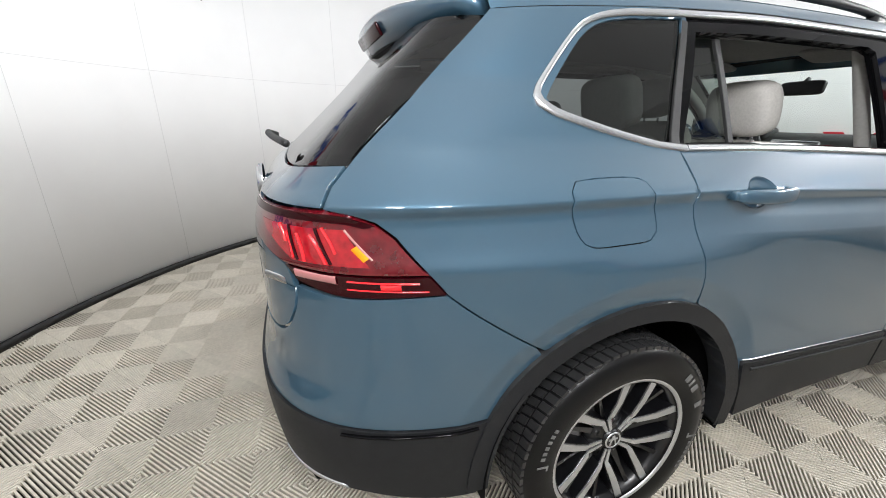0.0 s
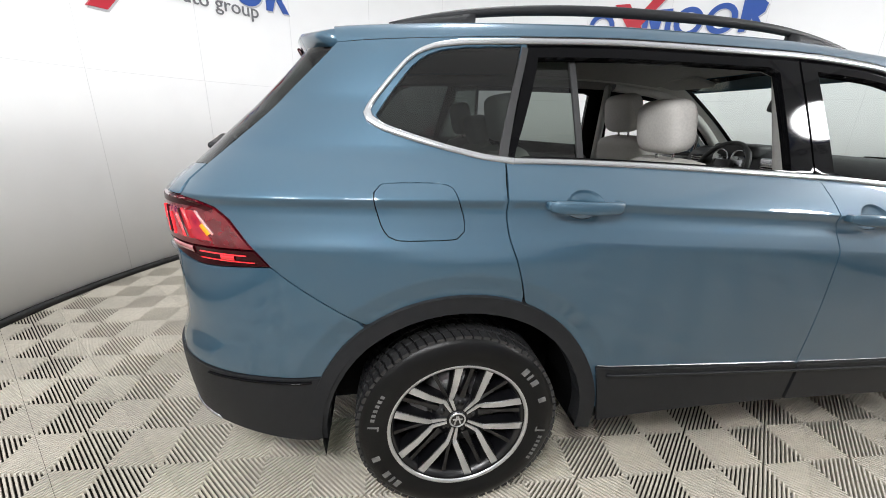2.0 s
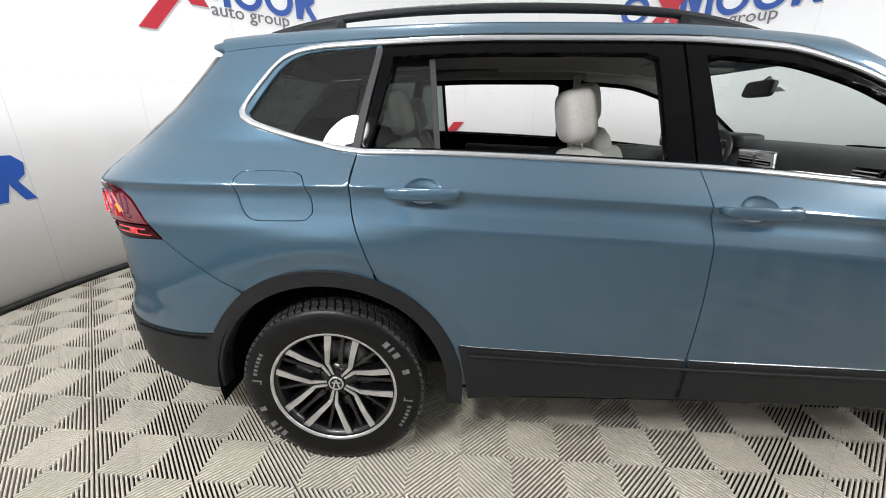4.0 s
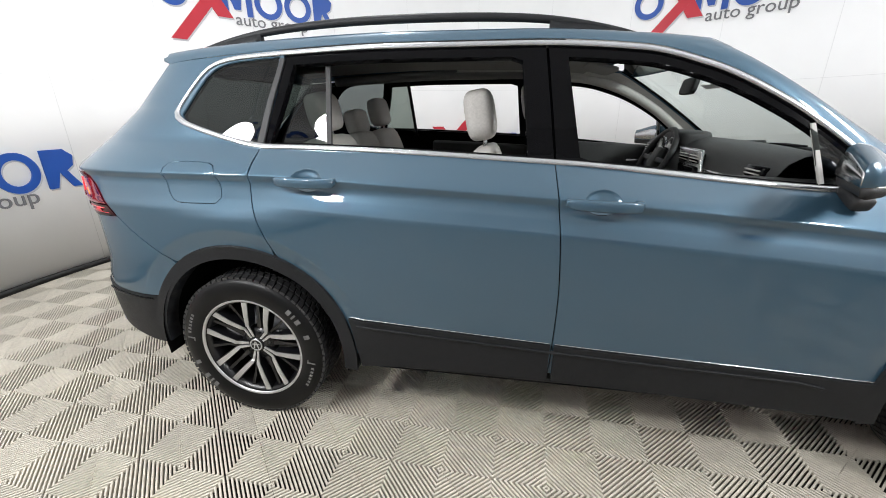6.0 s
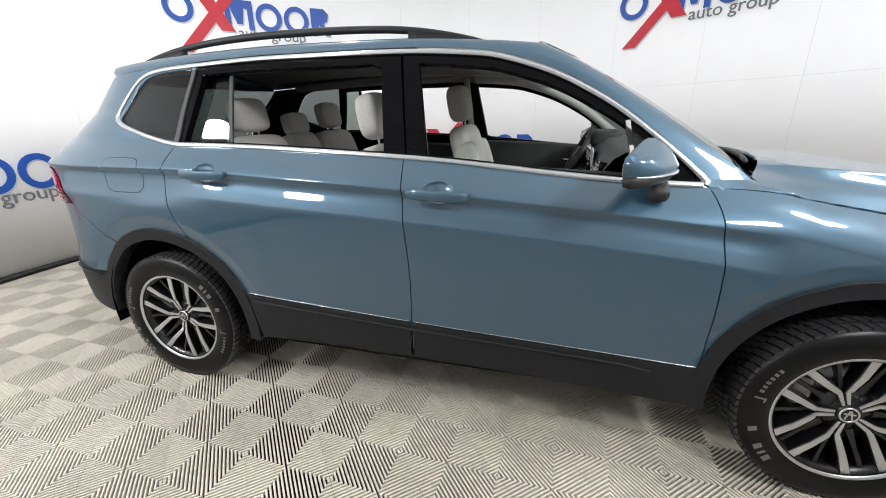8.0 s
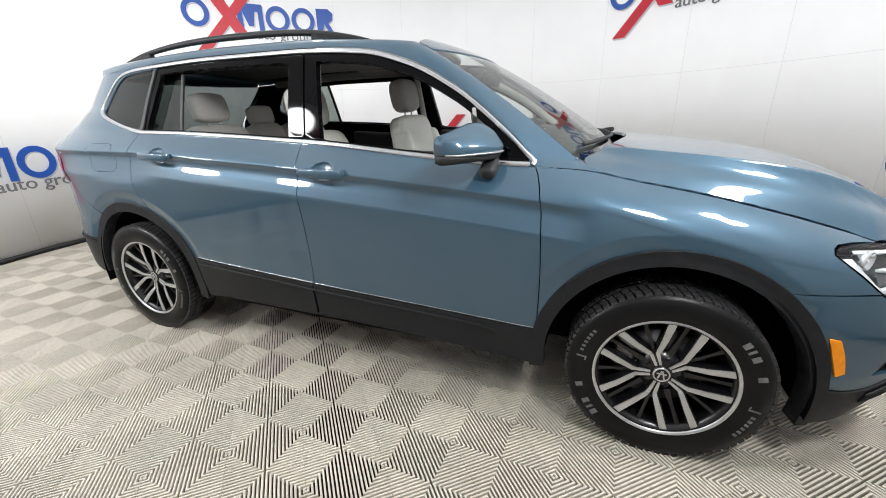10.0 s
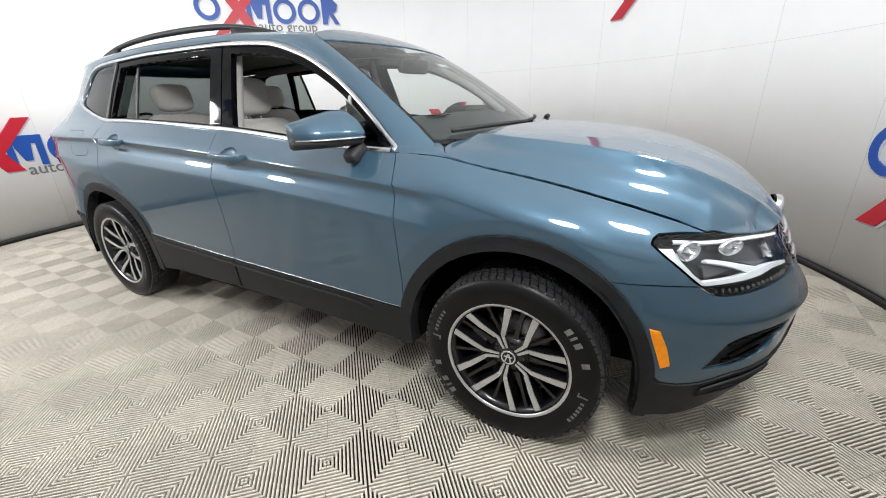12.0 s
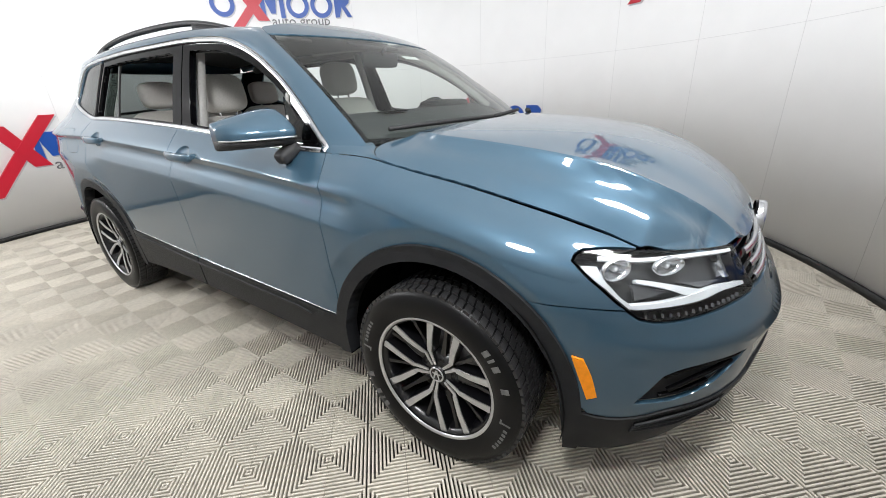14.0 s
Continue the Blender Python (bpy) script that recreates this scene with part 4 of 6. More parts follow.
LAMP_LOW = [(3.337, 0.682), (3.370, 0.674), (3.436, 0.676), (3.510, 0.685), (3.617, 0.696), (3.718, 0.700)]
front_bumper = loop([at_x(3.11, 0.702), at_x(3.24, 0.705), (3.310, 0.704)], [(3.310, 0.704), (3.335, 0.680)], [(s0, z0 - 0.002) for s0, z0 in LAMP_LOW], [fy(0.488, 0.703), fy(0.2, 0.705), fy(0.001, 0.705)],
                    [fy(0.001, 0.705), fy(0.001, 0.53)], [fy(0.001, 0.53), fy(0.42, 0.50), fy(0.50, 0.435), fy(0.61, 0.408), (3.535, 0.404), (3.436, 0.392), (3.362, 0.365), (3.295, 0.357), (3.220, 0.368)], arch(HUB_F, R_OUT, 6, 50)[0:])
VENT = loop([(3.345, 0.417), (3.372, 0.466), (3.395, 0.510)], [(3.395, 0.510), (3.436, 0.532), (3.518, 0.545), (3.640, 0.548)], [(3.640, 0.548), (3.590, 0.500), (3.551, 0.468)], [(3.551, 0.468), (3.469, 0.434), (3.386, 0.420), (3.345, 0.417)], step=0.02)
panel("front_bumper", front_bumper, PAINT, car, holes=[VENT], mirror=True, label="blue-grey painted front bumper")
panel("vent_grille", VENT, PLASTIC, car, lift=-0.014, gap=0.0, mirror=True, label="dark bumper vent")
low_front = loop([(3.220, 0.367), (3.295, 0.356), (3.362, 0.364), (3.436, 0.391), (3.535, 0.403), fy(0.61, 0.407), fy(0.50, 0.434), fy(0.42, 0.499), fy(0.001, 0.529)], [fy(0.001, 0.529), fy(0.001, 0.24)],
                 [fy(0.001, 0.27), fy(0.50, 0.255), fy(0.66, 0.225), at_x(3.38, 0.200), at_x(3.27, 0.203)], [at_x(3.27, 0.203), (3.220, 0.367)])
panel("lower_front_bumper", low_front, PLASTIC, car, lift=0.005, mirror=True, label="dark plastic lower front bumper")
INTAKE = loop([(3.366, 0.348), (3.385, 0.300)], [(3.385, 0.300), (3.46, 0.312), (3.56, 0.345), (3.62, 0.372)], [(3.62, 0.372), (3.62, 0.398)], [(3.62, 0.398), (3.535, 0.393), (3.436, 0.380), (3.366, 0.348)], step=0.02)
panel("intake_backing", INTAKE, DARK, car, lift=0.0065, gap=0.0, lip=0.002, mirror=True, label="dark lower intake")
for k in range(3):
    f = 0.22 + 0.28 * k
    band([(s0, z0 + (z1 - z0) * f) for s0, z0, z1 in ((3.372, 0.304, 0.346), (3.40, 0.306, 0.362), (3.436, 0.310, 0.378), (3.48, 0.318, 0.386), (3.535, 0.338, 0.391), (3.60, 0.366, 0.396))], 0.008, PLASTIC, "intake_slat", car, lift=0.008, thick=0.006)
# the vent holds a lamp-shaped insert and two fins
band(spline([(3.42, 0.455), (3.48, 0.485), (3.545, 0.505), (3.60, 0.520)], 0.015), 0.014, GLOSSBLACK, "vent_fin", car, lift=-0.010, thick=0.008)
band(spline([(3.40, 0.440), (3.46, 0.450), (3.53, 0.474)], 0.015), 0.008, GLOSSBLACK, "vent_fin", car, lift=-0.010, thick=0.008)
band(spline([(3.40, 0.505), (3.44, 0.524), (3.52, 0.537), (3.62, 0.541)], 0.015), 0.010, GLOSSBLACK, "vent_fin", car, lift=-0.010, thick=0.010)
grille = loop([fy(0.480, 0.820), fy(0.2, 0.824), fy(0.001, 0.832)], [fy(0.001, 0.832), fy(0.001, 0.705)], [fy(0.001, 0.705), fy(0.2, 0.705), fy(0.493, 0.712)], [fy(0.493, 0.712), fy(0.466, 0.77), fy(0.463, 0.820)], step=0.02)
panel("grille", grille, GLOSSBLACK, car, lift=-0.02, mirror=True)
for z in (0.725, 0.76, 0.795):
    band([fy(y, z) for y in np.linspace(0.462, 0.01, 12)], 0.018, CHROME, "grille_bar", car, lift=-0.004, thick=0.008, label="chrome grille bar")
emblem = part("front_emblem", lathe([(0.0, -0.010), (0.058, -0.008), (0.066, 0.0), (0.068, 0.02)], 32), GLOSSBLACK, car, "dark round emblem with a chrome ring")
emblem.matrix_basis = pose(3.656, 0, 0.768, 0, 0, 90)
part("emblem_ring", lathe([(0.060, -0.009), (0.062, -0.014), (0.067, -0.013), (0.070, -0.002), (0.069, 0.012)], 40), CHROME, emblem)

# paper label behind the top of the windshield
panel("window_label", [(0.03, 1.424), (0.16, 1.424), (0.16, 1.442), (0.03, 1.442)], PAPER, car, surf=windshield, lift=-0.006, gap=0.0, lip=0.001, step=0.03, label="small white paper label")

# headlamp: a dark bowl with bright reflectors and white guides behind a clear lens
panel("headlamp_bowl", lamp_out, LAMPDARK, car, lift=-0.060, gap=0.004, lip=-0.055, mirror=True, step=0.03, label="dark grey inner headlamp housing")
panel("headlamp_lens", lamp_out, LENS, car, lift=0.001, gap=0.0025, lip=0.004, mirror=True, step=0.03, label="clear headlamp lens")
fr = np.array(lamp_out)
panel("headlamp_rim", lamp_out, GLOSSBLACK, car, holes=[tidy([tuple(p) for p in shrink(fr, 0.006)])], lift=-0.003, gap=0.002, mirror=True)


def slab_guide(outline, mat, lift, label="", name="light_guide"):
    panel(name, loop(*outline, step=0.02), mat, car, lift=lift, gap=0.0, lip=0.022, step=0.02, mirror=True, label=label)


# the wide white corner piece, the lower guide and the branch that forks off it
slab_guide(([(3.224, 0.815), (3.262, 0.814)], [(3.262, 0.814), (3.280, 0.775), (3.306, 0.735), (3.334, 0.708)], [(3.334, 0.708), (3.322, 0.704)], [(3.322, 0.704), (3.290, 0.740), (3.246, 0.790), (3.224, 0.815)]), LAMPWHITE, -0.014, "white angled light guide")
slab_guide(([(3.328, 0.714), (3.419, 0.724), (3.480, 0.734), (3.530, 0.742), (3.590, 0.745), (3.700, 0.728)], [(3.700, 0.728), (3.704, 0.718)], [(3.704, 0.718), (3.590, 0.727), (3.510, 0.717), (3.419, 0.709), (3.330, 0.702)], [(3.330, 0.702), (3.328, 0.714)]), LAMPWHITE, -0.016, "white lower light guide")
slab_guide(([(3.350, 0.786), (3.395, 0.779), (3.444, 0.767), (3.535, 0.741)], [(3.535, 0.741), (3.470, 0.733)], [(3.470, 0.733), (3.440, 0.750), (3.395, 0.766), (3.350, 0.777)], [(3.350, 0.777), (3.350, 0.786)]), LAMPWHITE, -0.019, "white forked light guide")
band(spline([(3.262, 0.828), (3.353, 0.824), (3.461, 0.825), (3.543, 0.823), (3.655, 0.815)], 0.015), 0.008, LAMPWHITE, "light_guide", car, lift=-0.010, thick=0.006, round_top=False)
slab_guide(([(3.628, 0.814), (3.643, 0.813)], [(3.643, 0.813), (3.660, 0.752)], [(3.660, 0.752), (3.640, 0.755)], [(3.640, 0.755), (3.628, 0.814)]), REFLECTOR, -0.030, "bright upright strip", "reflector_strip")
# grey floor between the guides, with ribs along the lower edge
slab_guide(([(3.345, 0.772), (3.440, 0.744)], [(3.440, 0.744), (3.345, 0.722)], [(3.345, 0.722), (3.345, 0.772)]), LAMPGREY, -0.040, "", "lamp_floor")
slab_guide(([(3.480, 0.772), (3.630, 0.752)], [(3.630, 0.752), (3.54, 0.746)], [(3.54, 0.746), (3.480, 0.772)]), LAMPGREY, -0.040, "", "lamp_floor")
for k in range(15):
    s0 = 3.355 + 0.020 * k
    z0 = float(np.interp(s0, [3.34, 3.44, 3.51, 3.66], [0.686, 0.689, 0.698, 0.708]))
    band([(s0, z0 - 0.005), (s0 + 0.001, z0 + 0.005)], 0.003, LAMPGREY, "lens_rib", car, lift=-0.008, thick=0.004)
# two reflectors: a wide box-shaped bowl with its bulb, then a smaller one
for q, rr, tall in (((3.312, 0.797), 0.040, 0.70), ((3.440, 0.800), 0.044, 0.52)):
    p = Vector(body(*q))
    for sy in (1, -1):
        bm = lathe([(0.006, 0.034), (rr * 0.55, 0.026), (rr * 0.9, 0.006), (rr, -0.008), (rr + 0.003, -0.008), (rr + 0.003, 0.006)], 28)
        for v in bm.verts:
            v.co.z *= tall
        bowl = part("reflector", bm, REFLECTOR, car, "bright bowl reflector")
        bowl.matrix_basis = pose(p.x - 0.016, sy * (p.y + 0.016), p.z, 0, 0, 50 if sy > 0 else 130)
        part("bulb", lathe([(0.0, -0.004), (0.008, 0.0), (0.009, 0.012), (0.009, 0.03)], 14), LAMPWHITE, bowl, "pale bulb")

# side markers
MARK = loop([(3.178, 0.560), (3.205, 0.556)], [(3.205, 0.556), (3.232, 0.500), (3.253, 0.434)], [(3.253, 0.434), (3.231, 0.422)], [(3.231, 0.422), (3.205, 0.490), (3.178, 0.560)], step=0.02)
panel("side_marker", MARK, AMBER, car, lift=0.007, gap=0.0, mirror=True, label="amber side marker lens")

# tail lamps
low_l = loop([at_y(0.66, 0.955)] + ax([(-0.75, 0.952), (-0.579, 0.954)]), ax([(-0.579, 0.954), (-0.542, 0.908)]), ax([(-0.542, 0.908), (-0.744, 0.896)]) + [at_y(0.68, 0.918)], [at_y(0.68, 0.918), at_y(0.66, 0.955)], step=0.02)
up_l = loop([at_y(0.444, 1.078)] + ax([(-0.776, 1.086), (-0.72, 1.078), (-0.68, 1.062), (-0.643, 1.032)]), ax([(-0.643, 1.032), (-0.592, 0.968), (-0.579, 0.956)]),
            ax([(-0.579, 0.956), (-0.75, 0.954)]) + [at_y(0.66, 0.957)], [at_y(0.66, 0.957), at_y(0.56, 0.985), at_y(0.46, 1.02)], [at_y(0.46, 1.02), at_y(0.444, 1.078)], step=0.02)
panel("tail_lamp_upper", up_l, REDLENS, car, lift=0.004, mirror=True, step=0.02, label="red tail lamp lens")
panel("tail_lamp_lower", low_l, DARKRED, car, lift=0.004, mirror=True, step=0.02, label="dark red lower tail lamp lens")
band([at_x(x, 0.938) for x in np.linspace(-0.60, -0.74, 8)], 0.004, REDGLOW, "tail_reflector", car, lift=0.005, thick=0.002)
band([at_x(x, 0.918) for x in np.linspace(-0.58, -0.74, 8)], 0.003, REDGLOW, "tail_reflector", car, lift=0.005, thick=0.002)
band([at_x(x, 0.928) for x in np.linspace(-0.635, -0.675, 6)], 0.014, REDGLOW, "tail_reflector", car, lift=0.006, thick=0.002)
band([at_x(-0.76, 0.938)] + [at_y(y, 0.940) for y in (0.71, 0.685)], 0.020, PINKLENS, "reverse_lens", car, lift=0.006, thick=0.002, label="pale reversing lens")
panel("glow_field", loop([at_y(0.575, 1.045)] + ax([(-0.738, 1.050)]), ax([(-0.738, 1.050), (-0.695, 0.972)]), ax([(-0.695, 0.972)]) + [at_y(0.69, 0.972)], [at_y(0.69, 0.972), at_y(0.575, 1.045)], step=0.02), REDMID, car, lift=0.0055, gap=0.0, lip=0.001, mirror=True, label="glowing red field")
for x0, z0, x1, z1, w in ((-0.78, 1.052, -0.758, 0.998, 0.006), (-0.804, 1.034, -0.778, 0.974, 0.008), (-0.829, 1.034, -0.819, 0.974, 0.008), (-0.861, 1.046, -0.852, 1.010, 0.010), (-0.848, 1.034, -0.840, 0.978, 0.005)):
    band(spline(ax([(x0, z0), ((x0 + x1) / 2 + 0.002, (z0 + z1) / 2), (x1, z1)]), 0.012), w, REDGLOW, "light_bar", car, lift=0.0075, thick=0.002, label="glowing red light bar")
for x0, x1 in ((-0.842, -0.832), (-0.792, -0.768)):
    band(spline(ax([(x0, 1.05), (x1, 0.975)]), 0.012), 0.007, DARKRED, "dark_rib", car, lift=0.007, thick=0.002)
band(spline(ax([(-0.738, 1.050), (-0.689, 0.988)]), 0.012), 0.004, PINKLENS, "pale_edge", car, lift=0.006, thick=0.002)
band(spline(ax([(-0.722, 1.014), (-0.700, 0.988)]), 0.012), 0.018, AMBER, "turn_bulb", car, lift=0.0055, thick=0.002, label="amber turn lens")
panel("lamp_hood", loop([at_y(0.446, 1.074)] + ax([(-0.776, 1.083), (-0.72, 1.075), (-0.68, 1.060)]), ax([(-0.68, 1.060), (-0.70, 1.053), (-0.776, 1.064)]) + [at_y(0.449, 1.058)], [at_y(0.449, 1.058), at_y(0.446, 1.074)], step=0.02), DARKRED, car, lift=0.0055, gap=0.0, lip=0.001, mirror=True, label="dark red upper edge")

# dark shell behind the shut lines, with the window and wheel openings left free
RWIN = loop(up_line(0.24, 1.100, -0.058), ax([(1.104, 1.485), (1.138, 1.170)]), belt(0.155, 1.138, 0.022)[::-1], ax([(0.155, 1.20), (0.24, 1.48)]))
FWIN = loop(up_line(1.262, 2.19, -0.058), ax([(2.19, 1.12), (2.185, 1.09)]), belt(1.318, 2.185, 0.022)[::-1], ax([(1.318, 1.165), (1.262, 1.49)]))
shell = loop(up_line(-0.352, 2.28), ax([(2.28, 1.10), (2.30, 1.06)]), belt(2.30, 3.2, -0.03), ax([(3.185, 0.87), (3.185, 0.69), (3.36, 0.66), (3.45, 0.66), (3.45, 0.40)]), arch(HUB_F, R_OUT - 0.02, 0, 180)[0:],
             [(2.33, 0.30), (0.50, 0.30)], arch(HUB_R, R_OUT - 0.02, 0, 180)[0:], ax([(-0.50, 0.40), (-0.70, 0.40), (-0.76, 0.90), (-0.76, 1.08), (-0.69, 1.165), (-0.53, 1.30), (-0.35, 1.48)]))
panel("inner_shell", shell, DARK, car, holes=[QWIN, RWIN, FWIN], lift=-0.022, gap=0.0, lip=0.0, step=0.06, mirror=True)

# door frames round the windows
def frame_panel(name, outline, hole, mat, lift, label=""):
    panel(name, outline, mat, car, holes=[hole], lift=lift, gap=0.0015, lip=0.03, mirror=True, label=label)


rear_frame = loop(up_line(0.21, 1.183, -0.012), ax([(1.183, 1.54), (1.230, 1.165)]), belt(0.128, 1.230, 0.012)[::-1], ax([(0.128, 1.20), (0.21, 1.53)]))
frame_panel("rear_window_frame", rear_frame, RWIN, GLOSSBLACK, -0.006, "gloss black rear door window frame")
front_frame = loop(up_line(1.19, 2.26, -0.012), ax([(2.26, 1.10), (2.26, 1.075)]), belt(1.236, 2.26, 0.012)[::-1], ax([(1.236, 1.16), (1.19, 1.54)]))
frame_panel("front_window_frame", front_frame, FWIN, GLOSSBLACK, -0.006, "gloss black front door window frame")
# fixed panes
panel("quarter_window", QWIN, TINT, car, lift=-0.006, gap=0.0, lip=0.003, mirror=True, label="dark tinted quarter window")
band(spline(ax([(0.197, 1.512), (0.155, 1.36), (0.118, 1.198)]), 0.03), 0.030, TRIMBLACK, "window_post", car, lift=-0.003, thick=0.004, round_top=False, label="black window post")
small = loop(up_line(0.215, 0.362, -0.030), ax([(0.362, 1.51), (0.386, 1.18)]), belt(0.13, 0.386, 0.0)[::-1], ax([(0.13, 1.19), (0.215, 1.50)]))
panel("fixed_pane", small, SIDETINT, car, lift=-0.046, gap=0.0, lip=0.003, mirror=True, label="dark tinted fixed pane")
band(spline(ax([(0.363, 1.53), (0.387, 1.18)]), 0.03), 0.020, TRIMBLACK, "pane_bar", car, lift=-0.042, thick=0.006, round_top=False)
def leaning(s, z):
    return body(s, z) + np.stack((0 * s, -0.10 * (np.asarray(z) - 1.09), 0 * s), -1)


tri = loop(up_line(2.02, 2.19, -0.055), ax([(2.19, 1.115), (2.18, 1.09)]), belt(2.06, 2.18, 0.02)[::-1], ax([(2.06, 1.095), (2.02, 1.26)]))
panel("corner_pane", tri, TINT, car, surf=leaning, lift=-0.010, gap=0.0, lip=0.003, mirror=True, label="small dark corner pane")
band(spline(ax([(2.03, 1.275), (2.066, 1.09)]), 0.03), 0.015, TRIMGREY, "pane_bar", car, lift=-0.006, thick=0.006, round_top=False)

# chrome round all the side windows
ch_top = [at_x(x, float(upper(x)) - 0.016) for x in np.linspace(0.02, 2.255, 90)]
ch_bot = [at_x(x, float(top_z(x)) + 0.004) for x in np.linspace(2.27, 0.15, 80)]
ch_q = spline(ax([(0.15, 1.191), (0.06, 1.202), (-0.06, 1.228), (-0.19, 1.265), (-0.245, 1.287), (-0.272, 1.318), (-0.225, 1.385), (-0.155, 1.462), (-0.105, 1.494), (-0.05, 1.510), (0.02, float(upper(0.02)) - 0.016)]), 0.02)
band(ch_q + ch_top[1:], 0.018, CHROME, "window_chrome", car, lift=0.001, thick=0.007, label="chrome window surround")
band(ch_bot, 0.017, CHROME, "belt_chrome", car, lift=0.001, thick=0.008, label="chrome belt strip")
band(spline(ax([(2.255, float(upper(2.255)) - 0.016), (2.285, 1.078), (2.28, 1.066)]), 0.012), 0.02, CHROME, "chrome_corner", car, lift=0.001, thick=0.007)

# dark cladding low on the doors, and round the arches
low_z = pchip([0.45, 1.27, 2.17, 2.36], [0.525, 0.482, 0.447, 0.438])
low_edge = pchip([0.48, 0.60, 0.75, 1.10, 1.5, 1.9, 2.3, 2.4], [0.292, 0.304, 0.313, 0.318, 0.310, 0.298, 0.280, 0.275])


def clad(x0, x1, cut):
    return loop([(x, float(low_z(x))) for x in np.linspace(x0, x1, 16)], [(x1, float(low_z(x1))), (x1, float(low_edge(x1)))],
                [(x, float(low_edge(x))) for x in np.linspace(x1, x0 + cut, 14)], [(x0 + cut, float(low_edge(x0 + cut))), (x0, float(low_z(x0)))])


panel("door_cladding", clad(0.462, 1.262, 0.04), PLASTIC, car, lift=0.012, mirror=True, label="dark plastic door cladding")
panel("door_cladding", clad(1.274, 2.335, 0.0), PLASTIC, car, lift=0.012, mirror=True, label="dark plastic door cladding")
band([(x, float(low_z(x)) - 0.028 - 0.012 * max(0, (x - 2.1) / 0.08)) for x in np.linspace(0.50, 2.18, 60)], 0.010, PLASTIC, "cladding_rib", car, lift=0.014, thick=0.005)
# chrome strips added in place of the highlight along the doors' lower edge
for x0, x1 in ((0.468, 1.258), (1.278, 2.330)):
    band([(x, float(low_z(x)) + 0.0035) for x in np.linspace(x0, x1, 40)], 0.0032, CHROME, "lower_edge_highlight", car, lift=0.001, thick=0.004, label="thin bright strip for the highlight on the lower door edge")
band(spline([at_y(0.55, 0.352), at_y(0.66, 0.350), at_y(0.74, 0.345), at_x(-0.78, 0.340)], 0.02), 0.014, CHROME, "exhaust_trim", car, lift=0.004, thick=0.006, label="thin chrome exhaust trim")
part("sill", block((1.76, 0.10, 0.10), (1.43, -0.79, 0.325), 0.02), PLASTIC, car)
part("sill", block((1.76, 0.10, 0.10), (1.43, 0.79, 0.325), 0.02), PLASTIC, car)


def arch_trim(hx, a0, a1, foot=None):
    o, i = arch(hx, R_OUT + 0.004, a0, a1), arch(hx, R_IN, a0, a1)
    if foot:
        o, i = [at_x(foot[1], foot[2])] + arch(hx, R_OUT + 0.004, 6, a1), [at_x(foot[0], foot[2])] + arch(hx, R_IN, 0, a1)
    out = loop(o, [o[-1], i[-1]], i[::-1], [i[0], o[0]])
    panel("arch_trim", out, PLASTIC, car, lift=0.012, gap=0.0, lip=0.06, step=0.02, mirror=True, label="dark plastic wheel arch trim")
arch_trim(HUB_R, -8, 182)
arch_trim(HUB_F, 0, 188, (3.230, 3.268, 0.205))
for hx in (HUB_R, HUB_F):
    for sy in (-1, 1):
        bm = bmesh.new()
        cols = []
        for a in np.linspace(-10, 190, 30):
            c, s = math.cos(radians(a)), math.sin(radians(a))
            cols.append([bm.verts.new((hx + r * c, sy * y, HUB_Z + r * s)) for r, y in ((0.44, 0.87), (0.44, 0.55), (0.0, 0.55))])
        for a, b in zip(cols, cols[1:]):
            for i in range(2):
                if i == 1:
                    bm.faces.new((a[1], b[1], b[2]))
                else:
                    bm.faces.new((a[0], a[1], b[1], b[0]))
        part("wheel_well", bm, DARK, car)
part("underbody", block((4.1, 1.04, 0.12), (1.35, 0, 0.26), 0.03), DARK, car)
part("underfloor", block((1.82, 1.58, 0.10), (1.42, 0, 0.275), 0.03), DARK, car)
part("rear_undertray", block((0.42, 1.36, 0.08), (-0.66, 0, 0.34), 0.03), DARK, car)

# handles
def handle(x0, x1, z0, z1):
    for sy in (1, -1):
        y = float(half_width((x0 + x1) / 2, (z0 + z1) / 2))
        bm = bmesh.new()
        rows = []
        for t in np.linspace(0, 1, 24):
            rise = 0.010 + 0.028 * math.sin(math.pi * min(1, max(0, t))) ** 0.45
            high = 0.0165 * (1 - abs(2 * t - 1) ** 6) ** 0.5 + 0.003
            deep = 0.0085 * (1 - abs(2 * t - 1) ** 8) ** 0.5 + 0.002
            row = []
            for k in range(12):
                c, q = math.cos(math.pi * k / 6), math.sin(math.pi * k / 6)
                row.append(bm.verts.new((x0 + (x1 - x0) * t, -sy * (y + rise + deep * math.copysign(abs(c) ** 0.6, c)), z0 + (z1 - z0) * t + high * math.copysign(abs(q) ** 0.7, q))))
            rows.append(row)
        for p, q in zip(rows, rows[1:]):
            for k in range(12):
                bm.faces.new((p[k], p[(k + 1) % 12], q[(k + 1) % 12], q[k]))
        bm.faces.new(rows[0])
        bm.faces.new(rows[-1][::-1])
        bmesh.ops.recalc_face_normals(bm, faces=bm.faces)
        h = part("door_handle", bm, PAINT, car, "blue-grey door handle")
        for x in (x0 + 0.012, x1 - 0.014):
            part("handle_foot", block((0.026, 0.03, 0.024), (x, -sy * (y + 0.006), z0), 0.006), PAINT, h)


handle(0.225, 0.462, 1.078, 1.072)
handle(1.268, 1.512, 1.028, 1.020)

